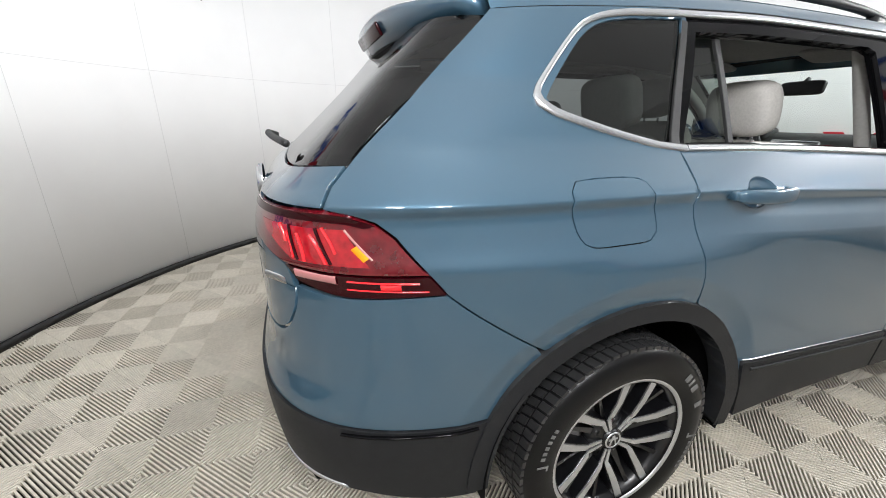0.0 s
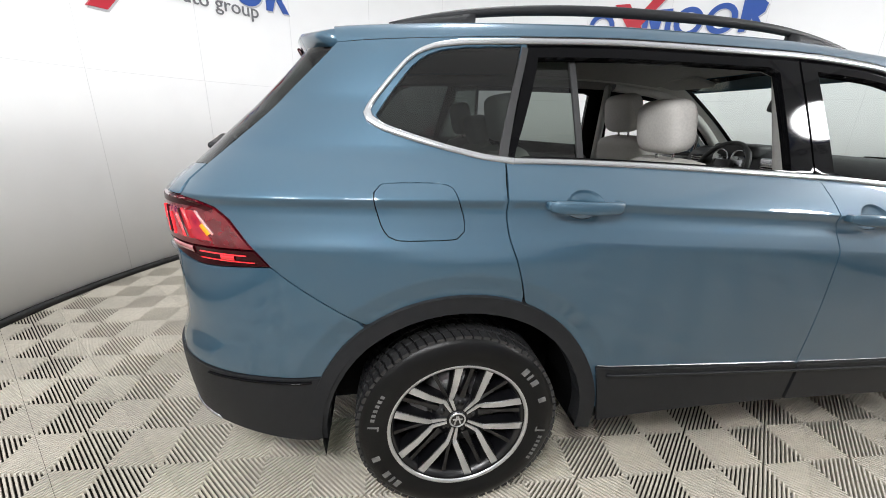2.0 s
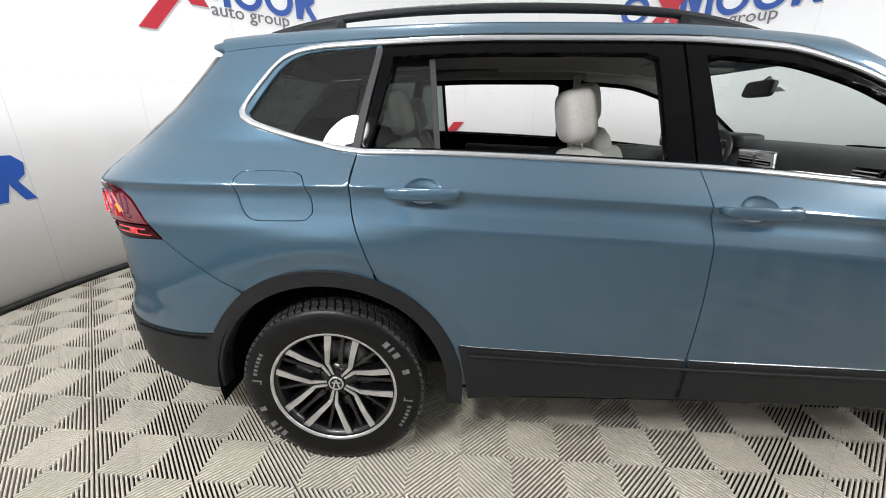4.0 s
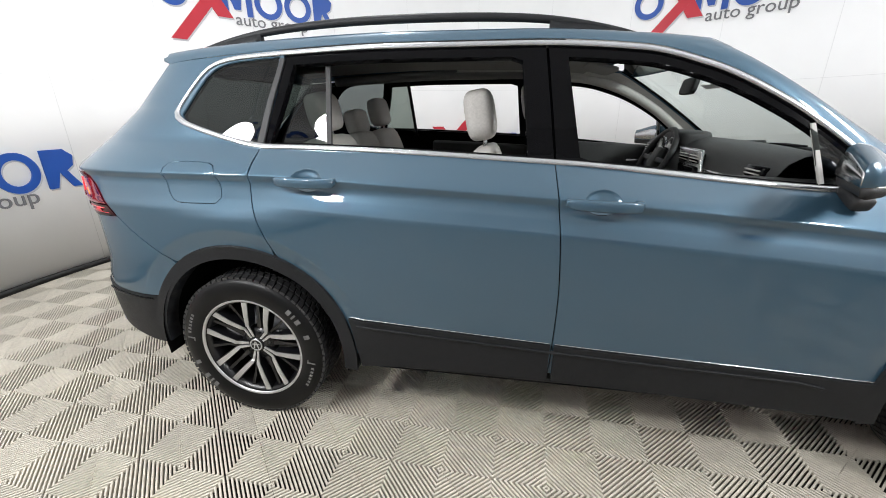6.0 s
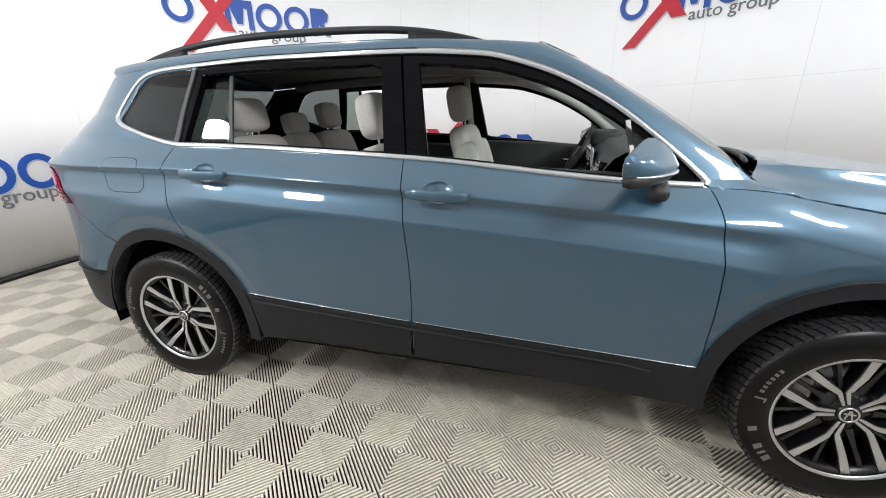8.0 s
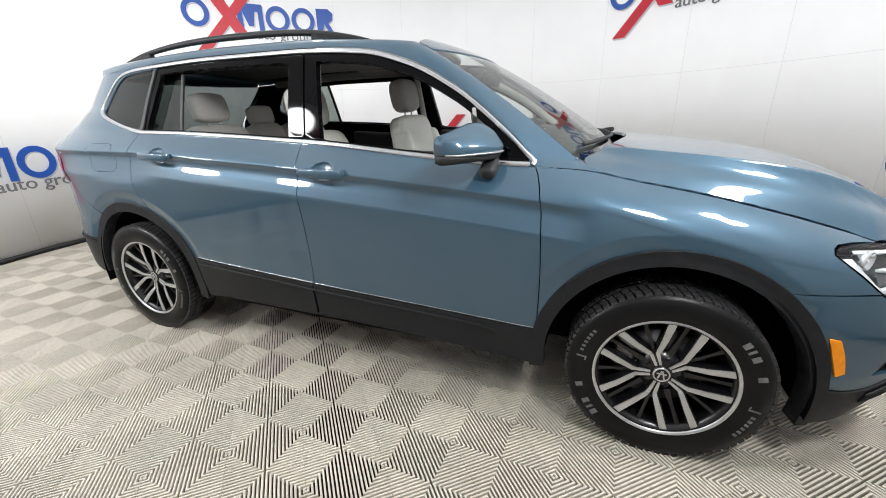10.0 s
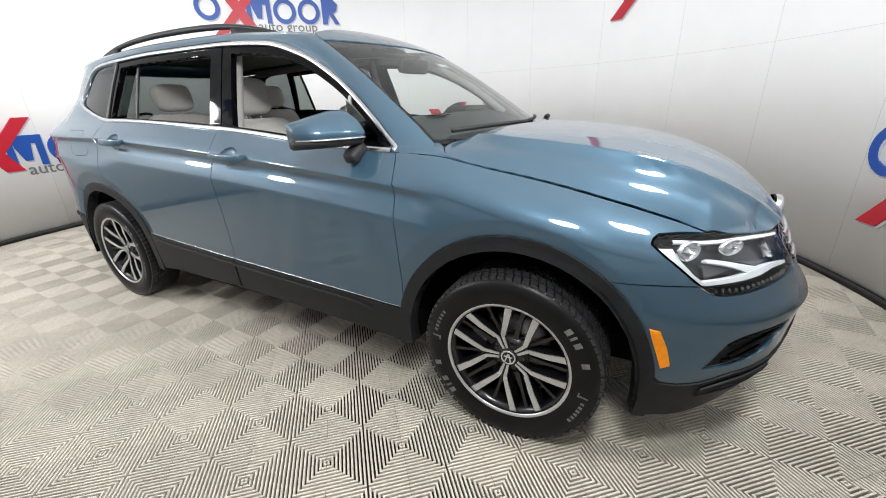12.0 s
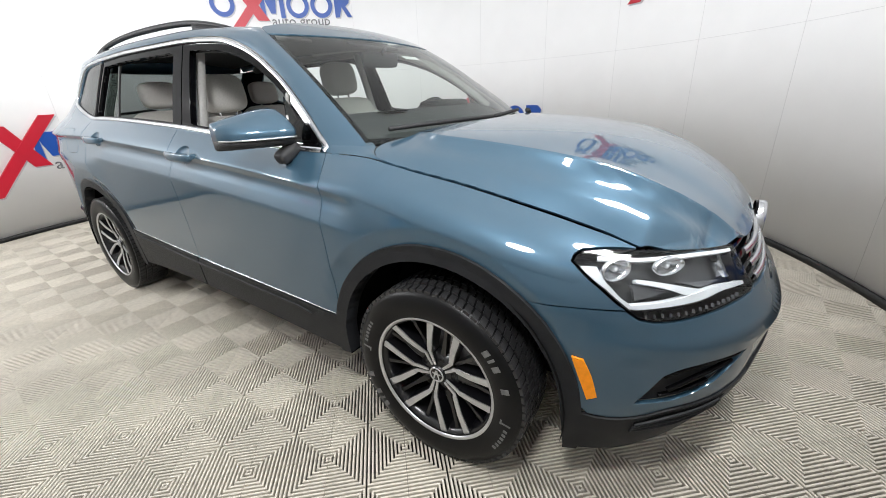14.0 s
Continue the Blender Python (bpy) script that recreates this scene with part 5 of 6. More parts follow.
# mirrors
def mirror_housing(sy):
    """A wedge that thins towards its outer end, with a dark lower band and a foot."""
    ys = np.linspace(0.838, 1.070, 18)
    place = lambda y: 0.802 + (y - 0.838) * 0.94
    sweep = lambda y: 0.40 * (1.02 - place(y))
    top = pchip([0.838, 0.852, 0.875, 0.91, 0.96, 1.02, 1.055, 1.070], [1.190, 1.210, 1.223, 1.222, 1.212, 1.197, 1.187, 1.182])
    deep = pchip([0.838, 0.86, 0.92, 1.02, 1.058, 1.070], [0.80, 0.95, 1.0, 0.82, 0.62, 0.35])

    def loft(section, name, mat, parent, label=""):
        bm = bmesh.new()
        cols = []
        for y in ys:
            d = float(deep(y))
            cols.append([bm.verts.new((1.984 + (x - 1.987) * d * 0.92 + sweep(y), -sy * place(y), z)) for x, z in section(float(top(y)))])
        n = len(cols[0])
        for p, q in zip(cols, cols[1:]):
            for i in range(n):
                bm.faces.new((p[i], p[(i + 1) % n], q[(i + 1) % n], q[i]))
        bm.faces.new(cols[0])
        bm.faces.new(cols[-1][::-1])
        bmesh.ops.recalc_face_normals(bm, faces=bm.faces)
        return part(name, bm, mat, parent, label)

    m = loft(lambda t: [(1.990, 1.120), (1.986, 1.15), (1.987, t - 0.022), (1.994, t - 0.007), (2.010, t), (2.034, t - 0.003), (2.056, t - 0.013), (2.078, t * 0.6 + 0.4 * 1.155),
                        (2.100, t * 0.25 + 0.75 * 1.152), (2.114, 1.150), (2.119, 1.143), (2.118, 1.130), (2.112, 1.120)], "wing_mirror", PAINT, car, "blue-grey door mirror housing")
    loft(lambda t: [(1.992, 1.119), (2.110, 1.119), (2.108, 1.108), (2.092, 1.094), (2.05, 1.088), (2.0, 1.094)], "mirror_base", TRIMBLACK, m, "dark mirror underside")
    part("mirror_stalk", block((0.062, 0.10, 0.050), (2.128, -sy * 0.826, 1.062), 0.018, 3, (sy * 30, 0, 0)), TRIMBLACK, m)
    loft(lambda t: [(1.9835, 1.126), (1.9885, 1.126), (1.9885, t - 0.026), (1.9835, t - 0.026)], "mirror_glass", CHROME, m)
    loft(lambda t: [(2.100, 1.1185), (2.1215, 1.1185), (2.1225, 1.1235), (2.100, 1.1235)], "mirror_signal", SILVER, m, "thin pale signal strip")


mirror_housing(1)
mirror_housing(-1)

# roof rails
for sy in (-1, 1):
    rx = np.linspace(-0.20, 1.50, 40)
    ln = [(x, sy * (0.575 - 0.02 * ((x - 0.65) / 0.85) ** 2), float(roof(x, 0.57)[2]) + 0.048 * (1 - abs((x - 0.65) / 0.86) ** 3.2) + 0.004) for x in rx]
    rail = part("roof_rail", tube(ln, [0.011 + 0.005 * (1 - abs((x - 0.65) / 0.86) ** 2) for x in rx], 8), PLASTIC, car, "black roof rail")
    for x0, x1 in ((-0.20, 0.10), (1.18, 1.50)):
        pts = [p for p in ln if x0 <= p[0] <= x1]
        bm = bmesh.new()
        cols = [[bm.verts.new((p[0], p[1] + dy, z)) for dy, z in ((-0.012, p[2]), (0.012, p[2]), (0.014, float(roof(p[0], 0.57)[2]) - 0.02), (-0.014, float(roof(p[0], 0.57)[2]) - 0.02))] for p in pts]
        for a, b in zip(cols, cols[1:]):
            for i in range(4):
                bm.faces.new((a[i], a[(i + 1) % 4], b[(i + 1) % 4], b[i]))
        bm.faces.new(cols[0])
        bm.faces.new(cols[-1][::-1])
        bmesh.ops.recalc_face_normals(bm, faces=bm.faces)
        part("rail_foot", bm, PLASTIC, rail)


# ---- wheels ----
TYRE_R = 0.342


def wheel_parts(label):
    w = new("wheel")
    tagged(w, label)
    w.parent = car
    # tyre with its outer side at y = -0.105
    prof = [(0.222, -0.090), (0.236, -0.098), (0.262, -0.107), (0.292, -0.107), (0.315, -0.101), (0.328, -0.092), (0.333, -0.080)]
    prof += [(0.3355, -0.045), (0.336, 0.0), (0.3355, 0.045), (0.333, 0.080), (0.328, 0.092), (0.30, 0.105), (0.24, 0.10), (0.222, 0.09)]
    tyre = part("tyre", lathe(prof, 96), SIDEWALL, w, "black rubber tyre with pale sidewall marks")
    verts, faces = [], []
    def box(a0, a1, y0, y1, r0, r1, skew=0.0):
        k = len(verts)
        for r in (r0, r1):
            for a, y in ((a0, y0), (a1, y0), (a1 + skew, y1), (a0 + skew, y1)):
                verts.append((r * math.cos(a), y, r * math.sin(a)))
        faces.extend([(k + 4, k + 5, k + 6, k + 7), (k, k + 1, k + 5, k + 4), (k + 1, k + 2, k + 6, k + 5), (k + 2, k + 3, k + 7, k + 6), (k + 3, k, k + 4, k + 7)])
    n = 72
    st = 2 * math.pi / n
    for k in range(n):
        a = k * st
        for y0, y1, off, sk in ((-0.092, -0.055, 0, 0.25), (-0.049, -0.018, 0.4, 0.35), (-0.012, 0.012, 0.1, 0.2), (0.018, 0.049, 0.6, 0.35), (0.055, 0.092, 0.3, 0.25)):
            edge = 0.326 if abs(y0 + y1) > 0.12 else 0.332
            box(a + off * st, a + (off + 0.74) * st, y0, y1, 0.322 if edge < 0.33 else 0.33, TYRE_R - (0.0035 if edge < 0.33 else 0), sk * st)
    pydata("tread", verts, faces, RUBBER, tyre, smooth=False)
    # pale marks on the sidewall: plain bars in arcs, large and small ones, and a flash beside each small row
    def mark(deg, r, wide, high):
        a = radians(deg)
        b = block((wide, 0.0014, high), (0, 0, 0), 0)
        bmesh.ops.transform(b, matrix=Matrix.Translation((r * math.cos(a), -0.1078, r * math.sin(a))) @ Matrix.Rotation(-a + math.pi / 2, 4, "Y"), verts=b.verts)
        part("sidewall_mark", b, LETTER, tyre, smooth=False)
    for turn in (0, 180):
        for deg, wide in ((44, 0.019), (38.8, 0.009), (33, 0.019), (18, 0.018)):
            mark(deg + turn, 0.289, wide, 0.026)
        for k in range(6):
            mark(-13 - 3.6 * k + turn, 0.290, 0.010, 0.013)
        mark(-7.5 + turn, 0.283, 0.006, 0.036)
        mark(-6.5 + turn, 0.268, 0.018, 0.005)
    # rim
    rim = part("rim", lathe([(0.222, -0.094), (0.2305, -0.099), (0.2315, -0.095), (0.226, -0.088), (0.214, -0.086), (0.205, -0.06), (0.195, 0.03), (0.21, 0.09)], 72), RIMBLACK, w, "black alloy rim")
    rim.scale = (1.035, 1.0, 1.035)
    part("rim_lip", lathe([(0.2185, -0.0925), (0.2195, -0.0965), (0.2275, -0.0995), (0.2295, -0.0985)], 72), SILVER, rim, "bright machined lip")
    def arm(pts, widths, y_out, y_in, mat, name, y_end=None):
        bm = bmesh.new()
        rows = []
        m = len(pts)
        for i in range(m):
            p = Vector(pts[i])
            d = (Vector(pts[min(i + 1, m - 1)]) - Vector(pts[max(i - 1, 0)])).normalized()
            nrm = Vector((-d.y, d.x))
            a, b = p + nrm * widths[i] / 2, p - nrm * widths[i] / 2
            yo = y_out[i]
            rows.append([bm.verts.new(c) for c in ((a.x, y_in, a.y), (a.x, yo, a.y), (b.x, yo, b.y), (b.x, y_in, b.y))])
        for q, r in zip(rows, rows[1:]):
            for i in range(3):
                bm.faces.new((q[i], q[i + 1], r[i + 1], r[i]))
        bm.faces.new(rows[0])
        bm.faces.new(rows[-1][::-1])
        bmesh.ops.recalc_face_normals(bm, faces=bm.faces)
        return bm
    def polar(r, a):
        return (r * math.cos(radians(a)), r * math.sin(radians(a)))
    for k in range(5):
        root = 42 + 72 * k
        for sg in (-1, 1):
            pts = [polar(0.036, root + sg * 11), polar(0.084, root + sg * 7.2), polar(0.094, root + sg * 9.2), polar(0.150, root + sg * 18.6), polar(0.219, root + sg * 22.8)]
            wd = [0.008, 0.0125, 0.016, 0.020, 0.025]
            body_ = arm(pts, [x + 0.005 for x in wd], [-0.058, -0.060, -0.066, -0.078, -0.084], -0.03, RIMBLACK, "spoke")
            sp = part("spoke", body_, RIMBLACK, rim, smooth=False)
            part("spoke_face", arm(pts, wd, [-0.061, -0.0635, -0.0695, -0.0815, -0.0878], -0.057, SILVER, "spoke_face"), SILVER, sp, "bright machined spoke face", smooth=False)
        thin = [polar(0.07, root + 36), polar(0.14, root + 36), polar(0.212, root + 36)]
        part("thin_spoke", arm(thin, [0.022, 0.012, 0.014], [-0.045, -0.055, -0.070], -0.03, RIMBLACK, "thin"), RIMBLACK, rim, smooth=False)
        thin = [polar(0.085, root), polar(0.15, root), polar(0.212, root)]
        part("thin_spoke", arm(thin, [0.014, 0.010, 0.014], [-0.050, -0.060, -0.072], -0.03, RIMBLACK, "thin"), RIMBLACK, rim, smooth=False)
        c = polar(0.056, root + 36)
        b = lathe([(0.0, -0.052), (0.009, -0.052), (0.010, -0.03)], 10)
        bmesh.ops.translate(b, vec=(c[0], 0, c[1]), verts=b.verts)
        part("wheel_bolt", b, RIMBLACK, rim)
    part("hub", lathe([(0.0, -0.055), (0.040, -0.055), (0.075, -0.045), (0.08, -0.02)], 40), RIMBLACK, rim)
    cap = part("hub_cap", lathe([(0.0, -0.066), (0.024, -0.066), (0.031, -0.062), (0.033, -0.05)], 32), RIMBLACK, rim, "dark hub cap with a bright ring")
    part("cap_ring", lathe([(0.0225, -0.0665), (0.0235, -0.068), (0.0275, -0.068), (0.0285, -0.0655)], 32), SILVER, cap)
    part("cap_mark", merge(block((0.032, 0.002, 0.005), (0, -0.067, 0.004), 0), block((0.005, 0.002, 0.034), (-0.006, -0.067, 0), 0, 1, (0, 15, 0)), block((0.005, 0.002, 0.034), (0.006, -0.067, 0), 0, 1, (0, -15, 0))), SILVER, cap, "plain bright bars", smooth=False)
    part("brake_disc", lathe([(0.05, 0.0), (0.15, 0.0), (0.15, 0.02), (0.05, 0.02)], 48), STEEL, w)
    part("brake_caliper", block((0.07, 0.07, 0.15), (-0.13, 0.0, 0.03), 0.012), STEEL, w)
    part("rim_back", lathe([(0.0, 0.03), (0.20, 0.03)], 40), DARK, w)
    return w


first = wheel_parts("alloy wheel with split spokes and black tyre")
first.matrix_basis = pose(HUB_R, -0.785, HUB_Z, 0, 0, 0)
for x, sy, spin in ((HUB_F, -1, 2), (HUB_R, 1, 10), (HUB_F, 1, 50)):
    c = copy_thing(first, pose(x, sy * (0.810 if x > 1 else 0.785), HUB_Z, 0, 0, 0) @ (pose(0, 0, 0, 0, 0, 180) if sy > 0 else Matrix()) @ pose(0, 0, 0, 0, spin, 0))


# ---- inside the car ----
def pad(size, at, turn=(0, 0, 0), k=6.0):
    """A stuffed cushion: a rounded block, its faces bowed out a little."""
    bm = bmesh.new()
    bmesh.ops.create_cube(bm, size=1)
    bmesh.ops.subdivide_edges(bm, edges=bm.edges[:], cuts=7, use_grid_fill=True)
    for v in bm.verts:
        x, y, z = (2 * c for c in v.co)
        r = (abs(x) ** k + abs(y) ** k + abs(z) ** k) ** (1 / k)
        m = max(abs(x), abs(y), abs(z))
        f = m / r
        v.co = Vector((x * f * size[0] / 2, y * f * size[1] / 2, z * f * size[2] / 2))
    bmesh.ops.transform(bm, matrix=pose(*at, *turn), verts=bm.verts)
    return bm


def seat(x, y, low):
    s = new("seat")
    s.parent = car
    s.location = (x, y, low)
    tagged(s, "pale grey leather seat")
    part("seat_cushion", pad((0.52, 0.50, 0.16), (0.02, 0, 0.66), (0, -6, 0)), SEAT, s)
    part("seat_base", block((0.46, 0.44, 0.25), (0, 0, 0.46), 0.03), TRIMBLACK, s)
    part("seat_back", pad((0.13, 0.50, 0.62), (-0.30, 0, 0.96), (0, -16, 0)), SEAT, s)
    part("side_bolster", pad((0.15, 0.08, 0.48), (-0.27, -0.22, 0.93), (0, -16, 0)), SEAT, s)
    part("side_bolster", pad((0.15, 0.08, 0.48), (-0.27, 0.22, 0.93), (0, -16, 0)), SEAT, s)
    h = part("headrest", pad((0.13, 0.265, 0.215), (-0.405, 0, 1.39), (0, -10, 0), 3.8), SEAT, s, "pale grey headrest")
    for dy in (-0.05, 0.05):
        part("headrest_post", tube([(-0.375, dy, 1.22), (-0.39, dy, 1.33)], 0.006), CHROME, h)
    return s


seat(1.345, -0.36, -0.09)
seat(1.60, 0.36, -0.02)
# rear bench
bench = new("rear_bench")
bench.parent = car
tagged(bench, "pale grey rear bench seat")
part("bench_cushion", pad((0.50, 1.06, 0.17), (0.58, 0, 0.68), (0, -5, 0)), SEAT, bench)
for y, w in ((-0.40, 0.46), (0.0, 0.30), (0.40, 0.46)):
    part("bench_back", pad((0.14, w, 0.56), (0.30, y, 0.94), (0, -18, 0)), SEAT, bench)
    h = part("headrest", pad((0.09, 0.24 if y else 0.20, 0.17 if y else 0.13), (0.22, y, 1.315 if y else 1.265), (0, -12, 0), 4.2), SEAT, bench, "pale grey headrest")
    for dy in (-0.045, 0.045):
        part("headrest_post", tube([(0.235, y + dy, 1.18), (0.225, y + dy, 1.27)], 0.006), CHROME, h)
# dashboard
bm = bmesh.new()
prof = [(1.99, 0.62), (1.985, 0.90), (1.99, 1.05), (2.005, 1.105), (2.03, 1.14), (2.07, 1.165), (2.13, 1.178), (2.21, 1.176), (2.32, 1.155), (2.43, 1.12), (2.51, 1.05), (2.52, 0.6)]
cols = [[bm.verts.new((p[0] - (0.13 * (y / 0.7) ** 2 if p[0] > 2.2 else 0.03 * (y / 0.7) ** 2), y, p[1])) for p in prof] for y in np.linspace(-0.70, 0.70, 21)]
for a, b in zip(cols, cols[1:]):
    for i in range(len(prof) - 1):
        bm.faces.new((a[i], b[i], b[i + 1], a[i + 1]))
bmesh.ops.recalc_face_normals(bm, faces=bm.faces)
dash = part("dashboard", bm, DASHGREY, car, "dark grey soft dashboard")
part("centre_frame", block((0.02, 0.26, 0.24), (1.988, 0.0, 1.02), 0.010, 2, (0, -6, 0)), CHROME, dash, "silver centre panel frame")
part("dash_screen", block((0.02, 0.21, 0.13), (1.978, 0.0, 0.99), 0.008, 2, (0, -6, 0)), GLOSSBLACK, dash, "dark glossy screen")
for y, x in ((-0.062, 1.985), (0.062, 1.985), (-0.58, 1.975), (0.60, 1.975)):
    v = part("air_vent", block((0.03, 0.105, 0.055), (x, y, 1.095), 0.008, 2, (0, 8, 0)), GLOSSBLACK, dash)
    for k in range(3):
        part("vent_slat", block((0.006, 0.092, 0.004), (x - 0.017, y, 1.080 + 0.014 * k), 0), TRIMGREY, v, smooth=False)
part("dash_strip", tube(spline([(1.984, -0.66, 1.045), (1.982, -0.40, 1.05), (1.982, -0.16, 1.05)], 0.05), 0.009), CHROME, dash, "thin silver strip")
part("instrument_hood", pad((0.17, 0.34, 0.09), (2.075, 0.36, 1.165)), TRIMBLACK, dash)
part("instrument_dial", lathe([(0.0, 0.0), (0.05, 0.0), (0.055, -0.012), (0.058, -0.012), (0.058, 0.004)], 28), CHROME, dash, "round dial in a bright ring").matrix_basis = pose(1.992, 0.29, 1.115, 0, 0, -90)
part("instrument_dial", lathe([(0.0, 0.0), (0.05, 0.0), (0.055, -0.012), (0.058, -0.012), (0.058, 0.004)], 28), CHROME, dash, "round dial in a bright ring").matrix_basis = pose(1.992, 0.43, 1.115, 0, 0, -90)
part("dash_top_vent", block((0.05, 0.16, 0.006), (2.22, -0.30, 1.178), 0.002), DARK, dash, "dark slotted vent")
part("centre_console", block((1.0, 0.22, 0.30), (1.6, 0, 0.58), 0.03), TRIMBLACK, car)
part("gear_lever", tube([(1.72, 0, 0.72), (1.70, 0, 0.83)], [0.012, 0.024]), TRIMBLACK, car)
# steering wheel
wheel_m = pose(1.925, 0.36, 1.045, 0, -64, 0)
bm = bmesh.new()
sw = tube([(0.185 * math.cos(a), 0.185 * math.sin(a), 0) for a in np.linspace(0, 2 * math.pi, 40)[:-1]], 0.016, 10, True)
sw = merge(sw, block((0.15, 0.12, 0.05), (0, 0, -0.01), 0.02), block((0.03, 0.36, 0.02), (0, 0, 0), 0.006), block((0.18, 0.04, 0.02), (-0.09, 0, 0), 0.006))
bmesh.ops.transform(sw, matrix=wheel_m, verts=sw.verts)
part("steering_wheel", sw, TRIMBLACK, car, "black leather steering wheel")
part("steering_column", tube([(1.94, 0.36, 1.035), (2.09, 0.36, 0.98)], 0.04), TRIMBLACK, car)
# inside mirror, visors
m_in = part("inside_mirror", pad((0.03, 0.24, 0.075), (1.91, 0.0, 1.425), (0, 12, -8)), TRIMBLACK, car, "black inside mirror")
part("mirror_arm", tube([(1.92, 0, 1.45), (1.95, 0, 1.475)], 0.012), TRIMBLACK, m_in)
for y in (-0.36, 0.36):
    part("sun_visor", pad((0.17, 0.36, 0.022), (1.55, y, 1.545), (0, 14, 0)), HEADLINER, car)
# headliner, pillars and door linings
def liner(x, y):
    return roof(x, y) - np.array((0, 0, 0.035))
panel("headliner", loop([(-0.30, -0.50), (1.50, -0.53)], [(1.50, -0.53), (1.58, 0), (1.50, 0.53)], [(1.50, 0.53), (-0.30, 0.50)], [(-0.30, 0.50), (-0.30, -0.50)]), HEADLINER, car, surf=liner, lip=0.0, step=0.08, flip=True, label="grey cloth headliner")
for sy in (-1, 1):
    ln = [(x, sy * (float(half_width(x, float(upper(x)) - 0.05)) - 0.05), float(upper(x)) - 0.015) for x in np.linspace(1.25, 2.2, 20)]
    part("pillar_lining", tube(ln, 0.032, 8), TRIMGREY, car, "pale grey pillar lining")
    ln = [(x, sy * (float(half_width(x, float(upper(x)) - 0.05)) - 0.055), float(upper(x)) - 0.012) for x in np.linspace(-0.15, 1.25, 20)]
    part("roof_lining", tube(ln, 0.03, 8), HEADLINER, car)
    part("b_pillar_lining", block((0.04, 0.05, 0.95), (1.225, sy * 0.675, 1.08), 0.02, 2, (sy * 14, -4, 0)), TRIMGREY, car, "pale grey centre pillar lining")
    for x0, x1 in ((0.50, 1.18), (1.30, 2.22)):
        lin = part("door_lining", block((x1 - x0, 0.05, 0.62), ((x0 + x1) / 2, sy * 0.735, 0.80), 0.02, 2, (sy * 2, 2.5, 0)), TRIMBLACK, car, "black door lining")
        part("arm_rest", pad((x1 - x0 - 0.2, 0.08, 0.06), ((x0 + x1) / 2, sy * 0.68, 0.88)), TRIMGREY, lin)
        part("inner_handle", tube([((x0 + x1) / 2 + 0.1, sy * 0.70, 1.0), ((x0 + x1) / 2 + 0.22, sy * 0.70, 1.0)], 0.009), CHROME, lin)
part("cabin_floor", block((3.0, 1.04, 0.06), (0.9, 0, 0.36), 0.01), TRIMBLACK, car)
part("load_floor", block((0.9, 1.04, 0.45), (-0.35, 0, 0.62), 0.02), TRIMBLACK, car)


# ---- floor of ribbed interlocking tiles ----
SUB = 0.401 / math.sqrt(2)     # side of a cell: its corners are the centres of square rings of ribs
TILE_W = 2 * SUB
RIBS = 10                      # ribs from a ring's centre to its outer edge
PITCH = SUB / 2 / RIBS
# the base's near-black colour deepens the shade between the ribs
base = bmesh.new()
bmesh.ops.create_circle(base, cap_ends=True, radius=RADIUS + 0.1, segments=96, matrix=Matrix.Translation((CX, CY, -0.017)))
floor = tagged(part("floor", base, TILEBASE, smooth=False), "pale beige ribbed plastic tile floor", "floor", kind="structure")


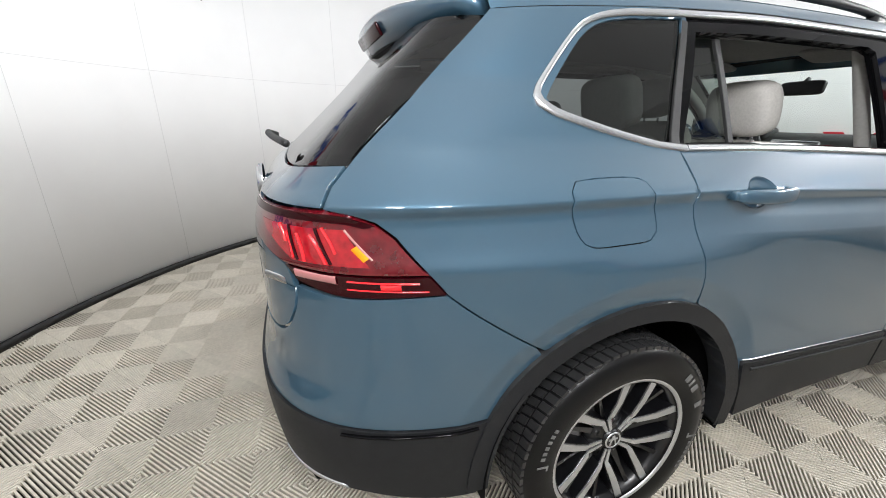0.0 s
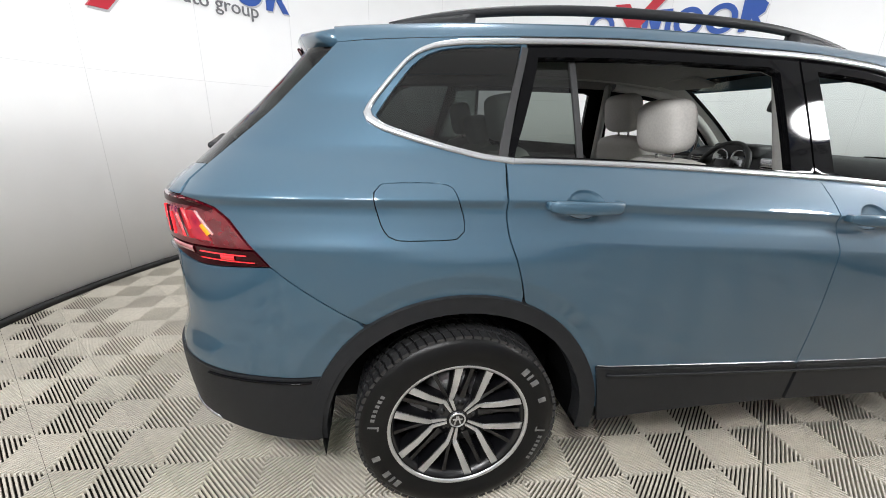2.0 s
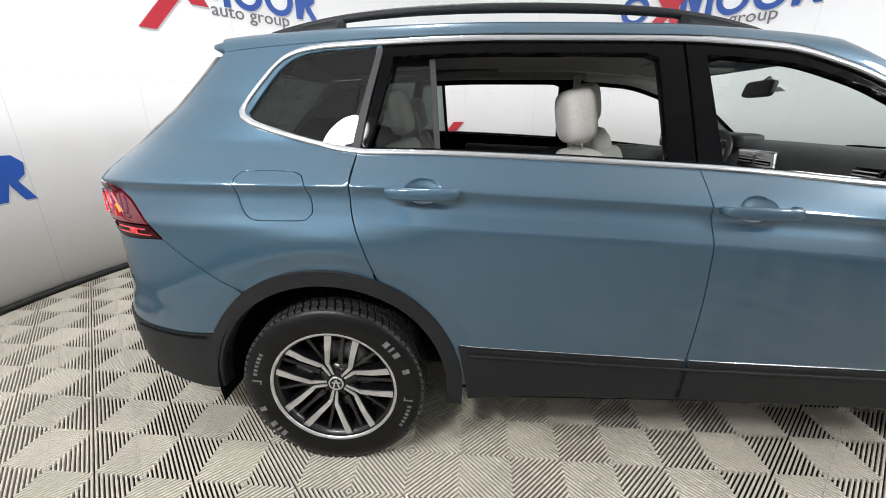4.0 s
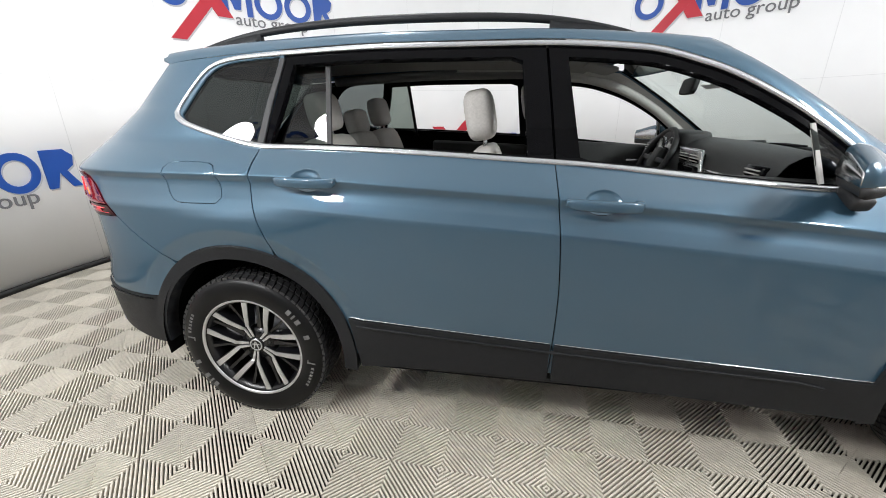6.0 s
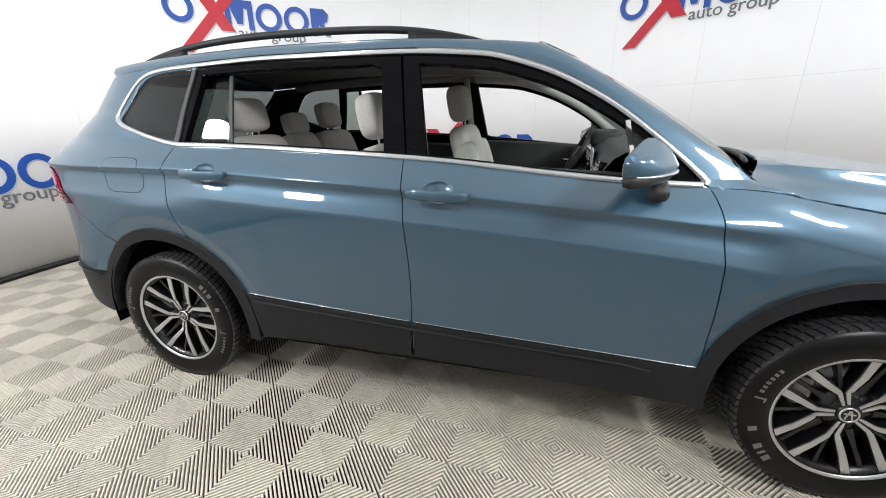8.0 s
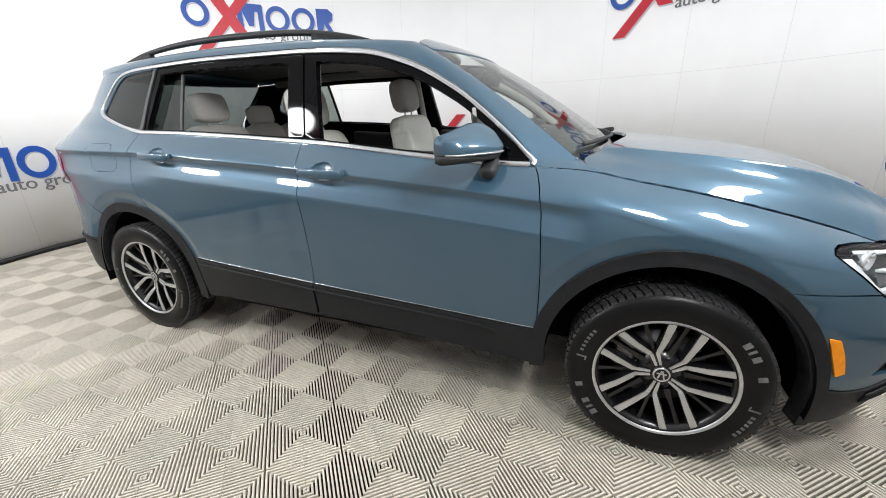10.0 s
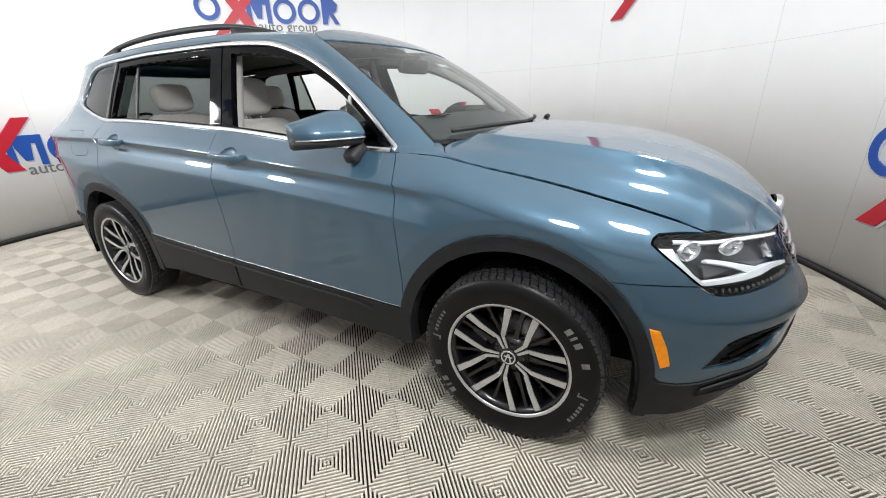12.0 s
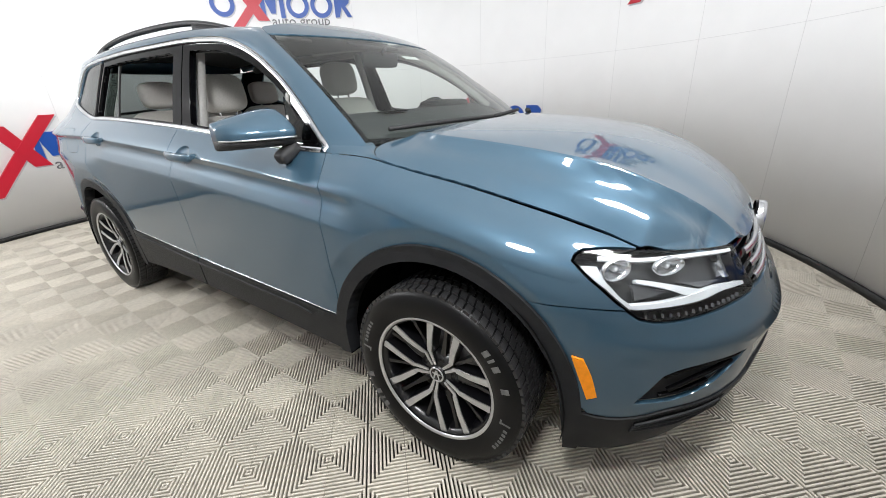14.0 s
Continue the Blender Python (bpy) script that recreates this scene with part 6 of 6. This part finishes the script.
def tile_mesh():
    """Four cells; each rib is mitred at its corner, with a flat top, sloping shoulders and upright sides."""
    verts, faces = [], []
    seam = 0.0007

    def rib(cx, cy, sx, sy, mid, swap):
        k = len(verts)
        for w, z in ((PITCH * 0.215, 0.0), (PITCH * 0.265, -0.0018), (PITCH * 0.275, -0.0165)):
            a, b = mid - w, mid + w
            for x, y in ((a, seam), (b, seam), (b, b), (a, a)):
                if swap:
                    x, y = y, x
                verts.append((cx + sx * x, cy + sy * y, z))
        quads = [(0, 1, 2, 3)]
        for m in (0, 4):
            quads += [(m + 1, m, m + 4, m + 5), (m + 2, m + 1, m + 5, m + 6), (m, m + 3, m + 7, m + 4)]
        odd = (sx * sy < 0) != swap
        for q in quads:
            q = tuple(k + i for i in q)
            faces.append(q[::-1] if odd else q)
    for ix in range(2):
        for iy in range(2):
            ox, oy = ix * SUB - SUB, iy * SUB - SUB
            for cx, cy, sx, sy in ((ox, oy, 1, 1), (ox + SUB, oy, -1, 1), (ox, oy + SUB, 1, -1), (ox + SUB, oy + SUB, -1, -1)):
                for k in range(RIBS):
                    for swap in (False, True):
                        rib(cx, cy, sx, sy, (k + 0.5) * PITCH, swap)
    me = bpy.data.meshes.new("floor_tile")
    me.from_pydata(verts, [], faces)
    me.shade_flat()
    me.materials.append(TILE)
    return me


tile = tile_mesh()
rot = pose(0, 0, 0, 0, 0, -2.7 + 45)
origin = Vector((2.262, -1.329, 0))
spots = []
for i in range(-16, 17):
    for j in range(-16, 17):
        p = origin + rot @ Vector((i * TILE_W, j * TILE_W, 0))
        if math.hypot(p.x - CX, p.y - CY) < RADIUS + 0.38:
            spots.append(p)


def cut_tile(place):
    """A tile at the edge: what would pass through the wall ends inside it."""
    me = tile.copy()
    back = place.inverted()
    for v in me.vertices:
        w = place @ v.co
        d = math.hypot(w.x - CX, w.y - CY)
        if d > RADIUS + 0.06:
            k = (RADIUS + 0.06) / d
            v.co = back @ Vector((CX + (w.x - CX) * k, CY + (w.y - CY) * k, w.z))
    return me


for p in spots:
    edge = math.hypot(p.x - CX, p.y - CY) + TILE_W * 0.71 > RADIUS + 0.06
    ob = new("tile", cut_tile(Matrix.Translation(p) @ rot) if edge else tile)
    ob.parent = floor
    ob.matrix_basis = Matrix.Translation(p) @ rot
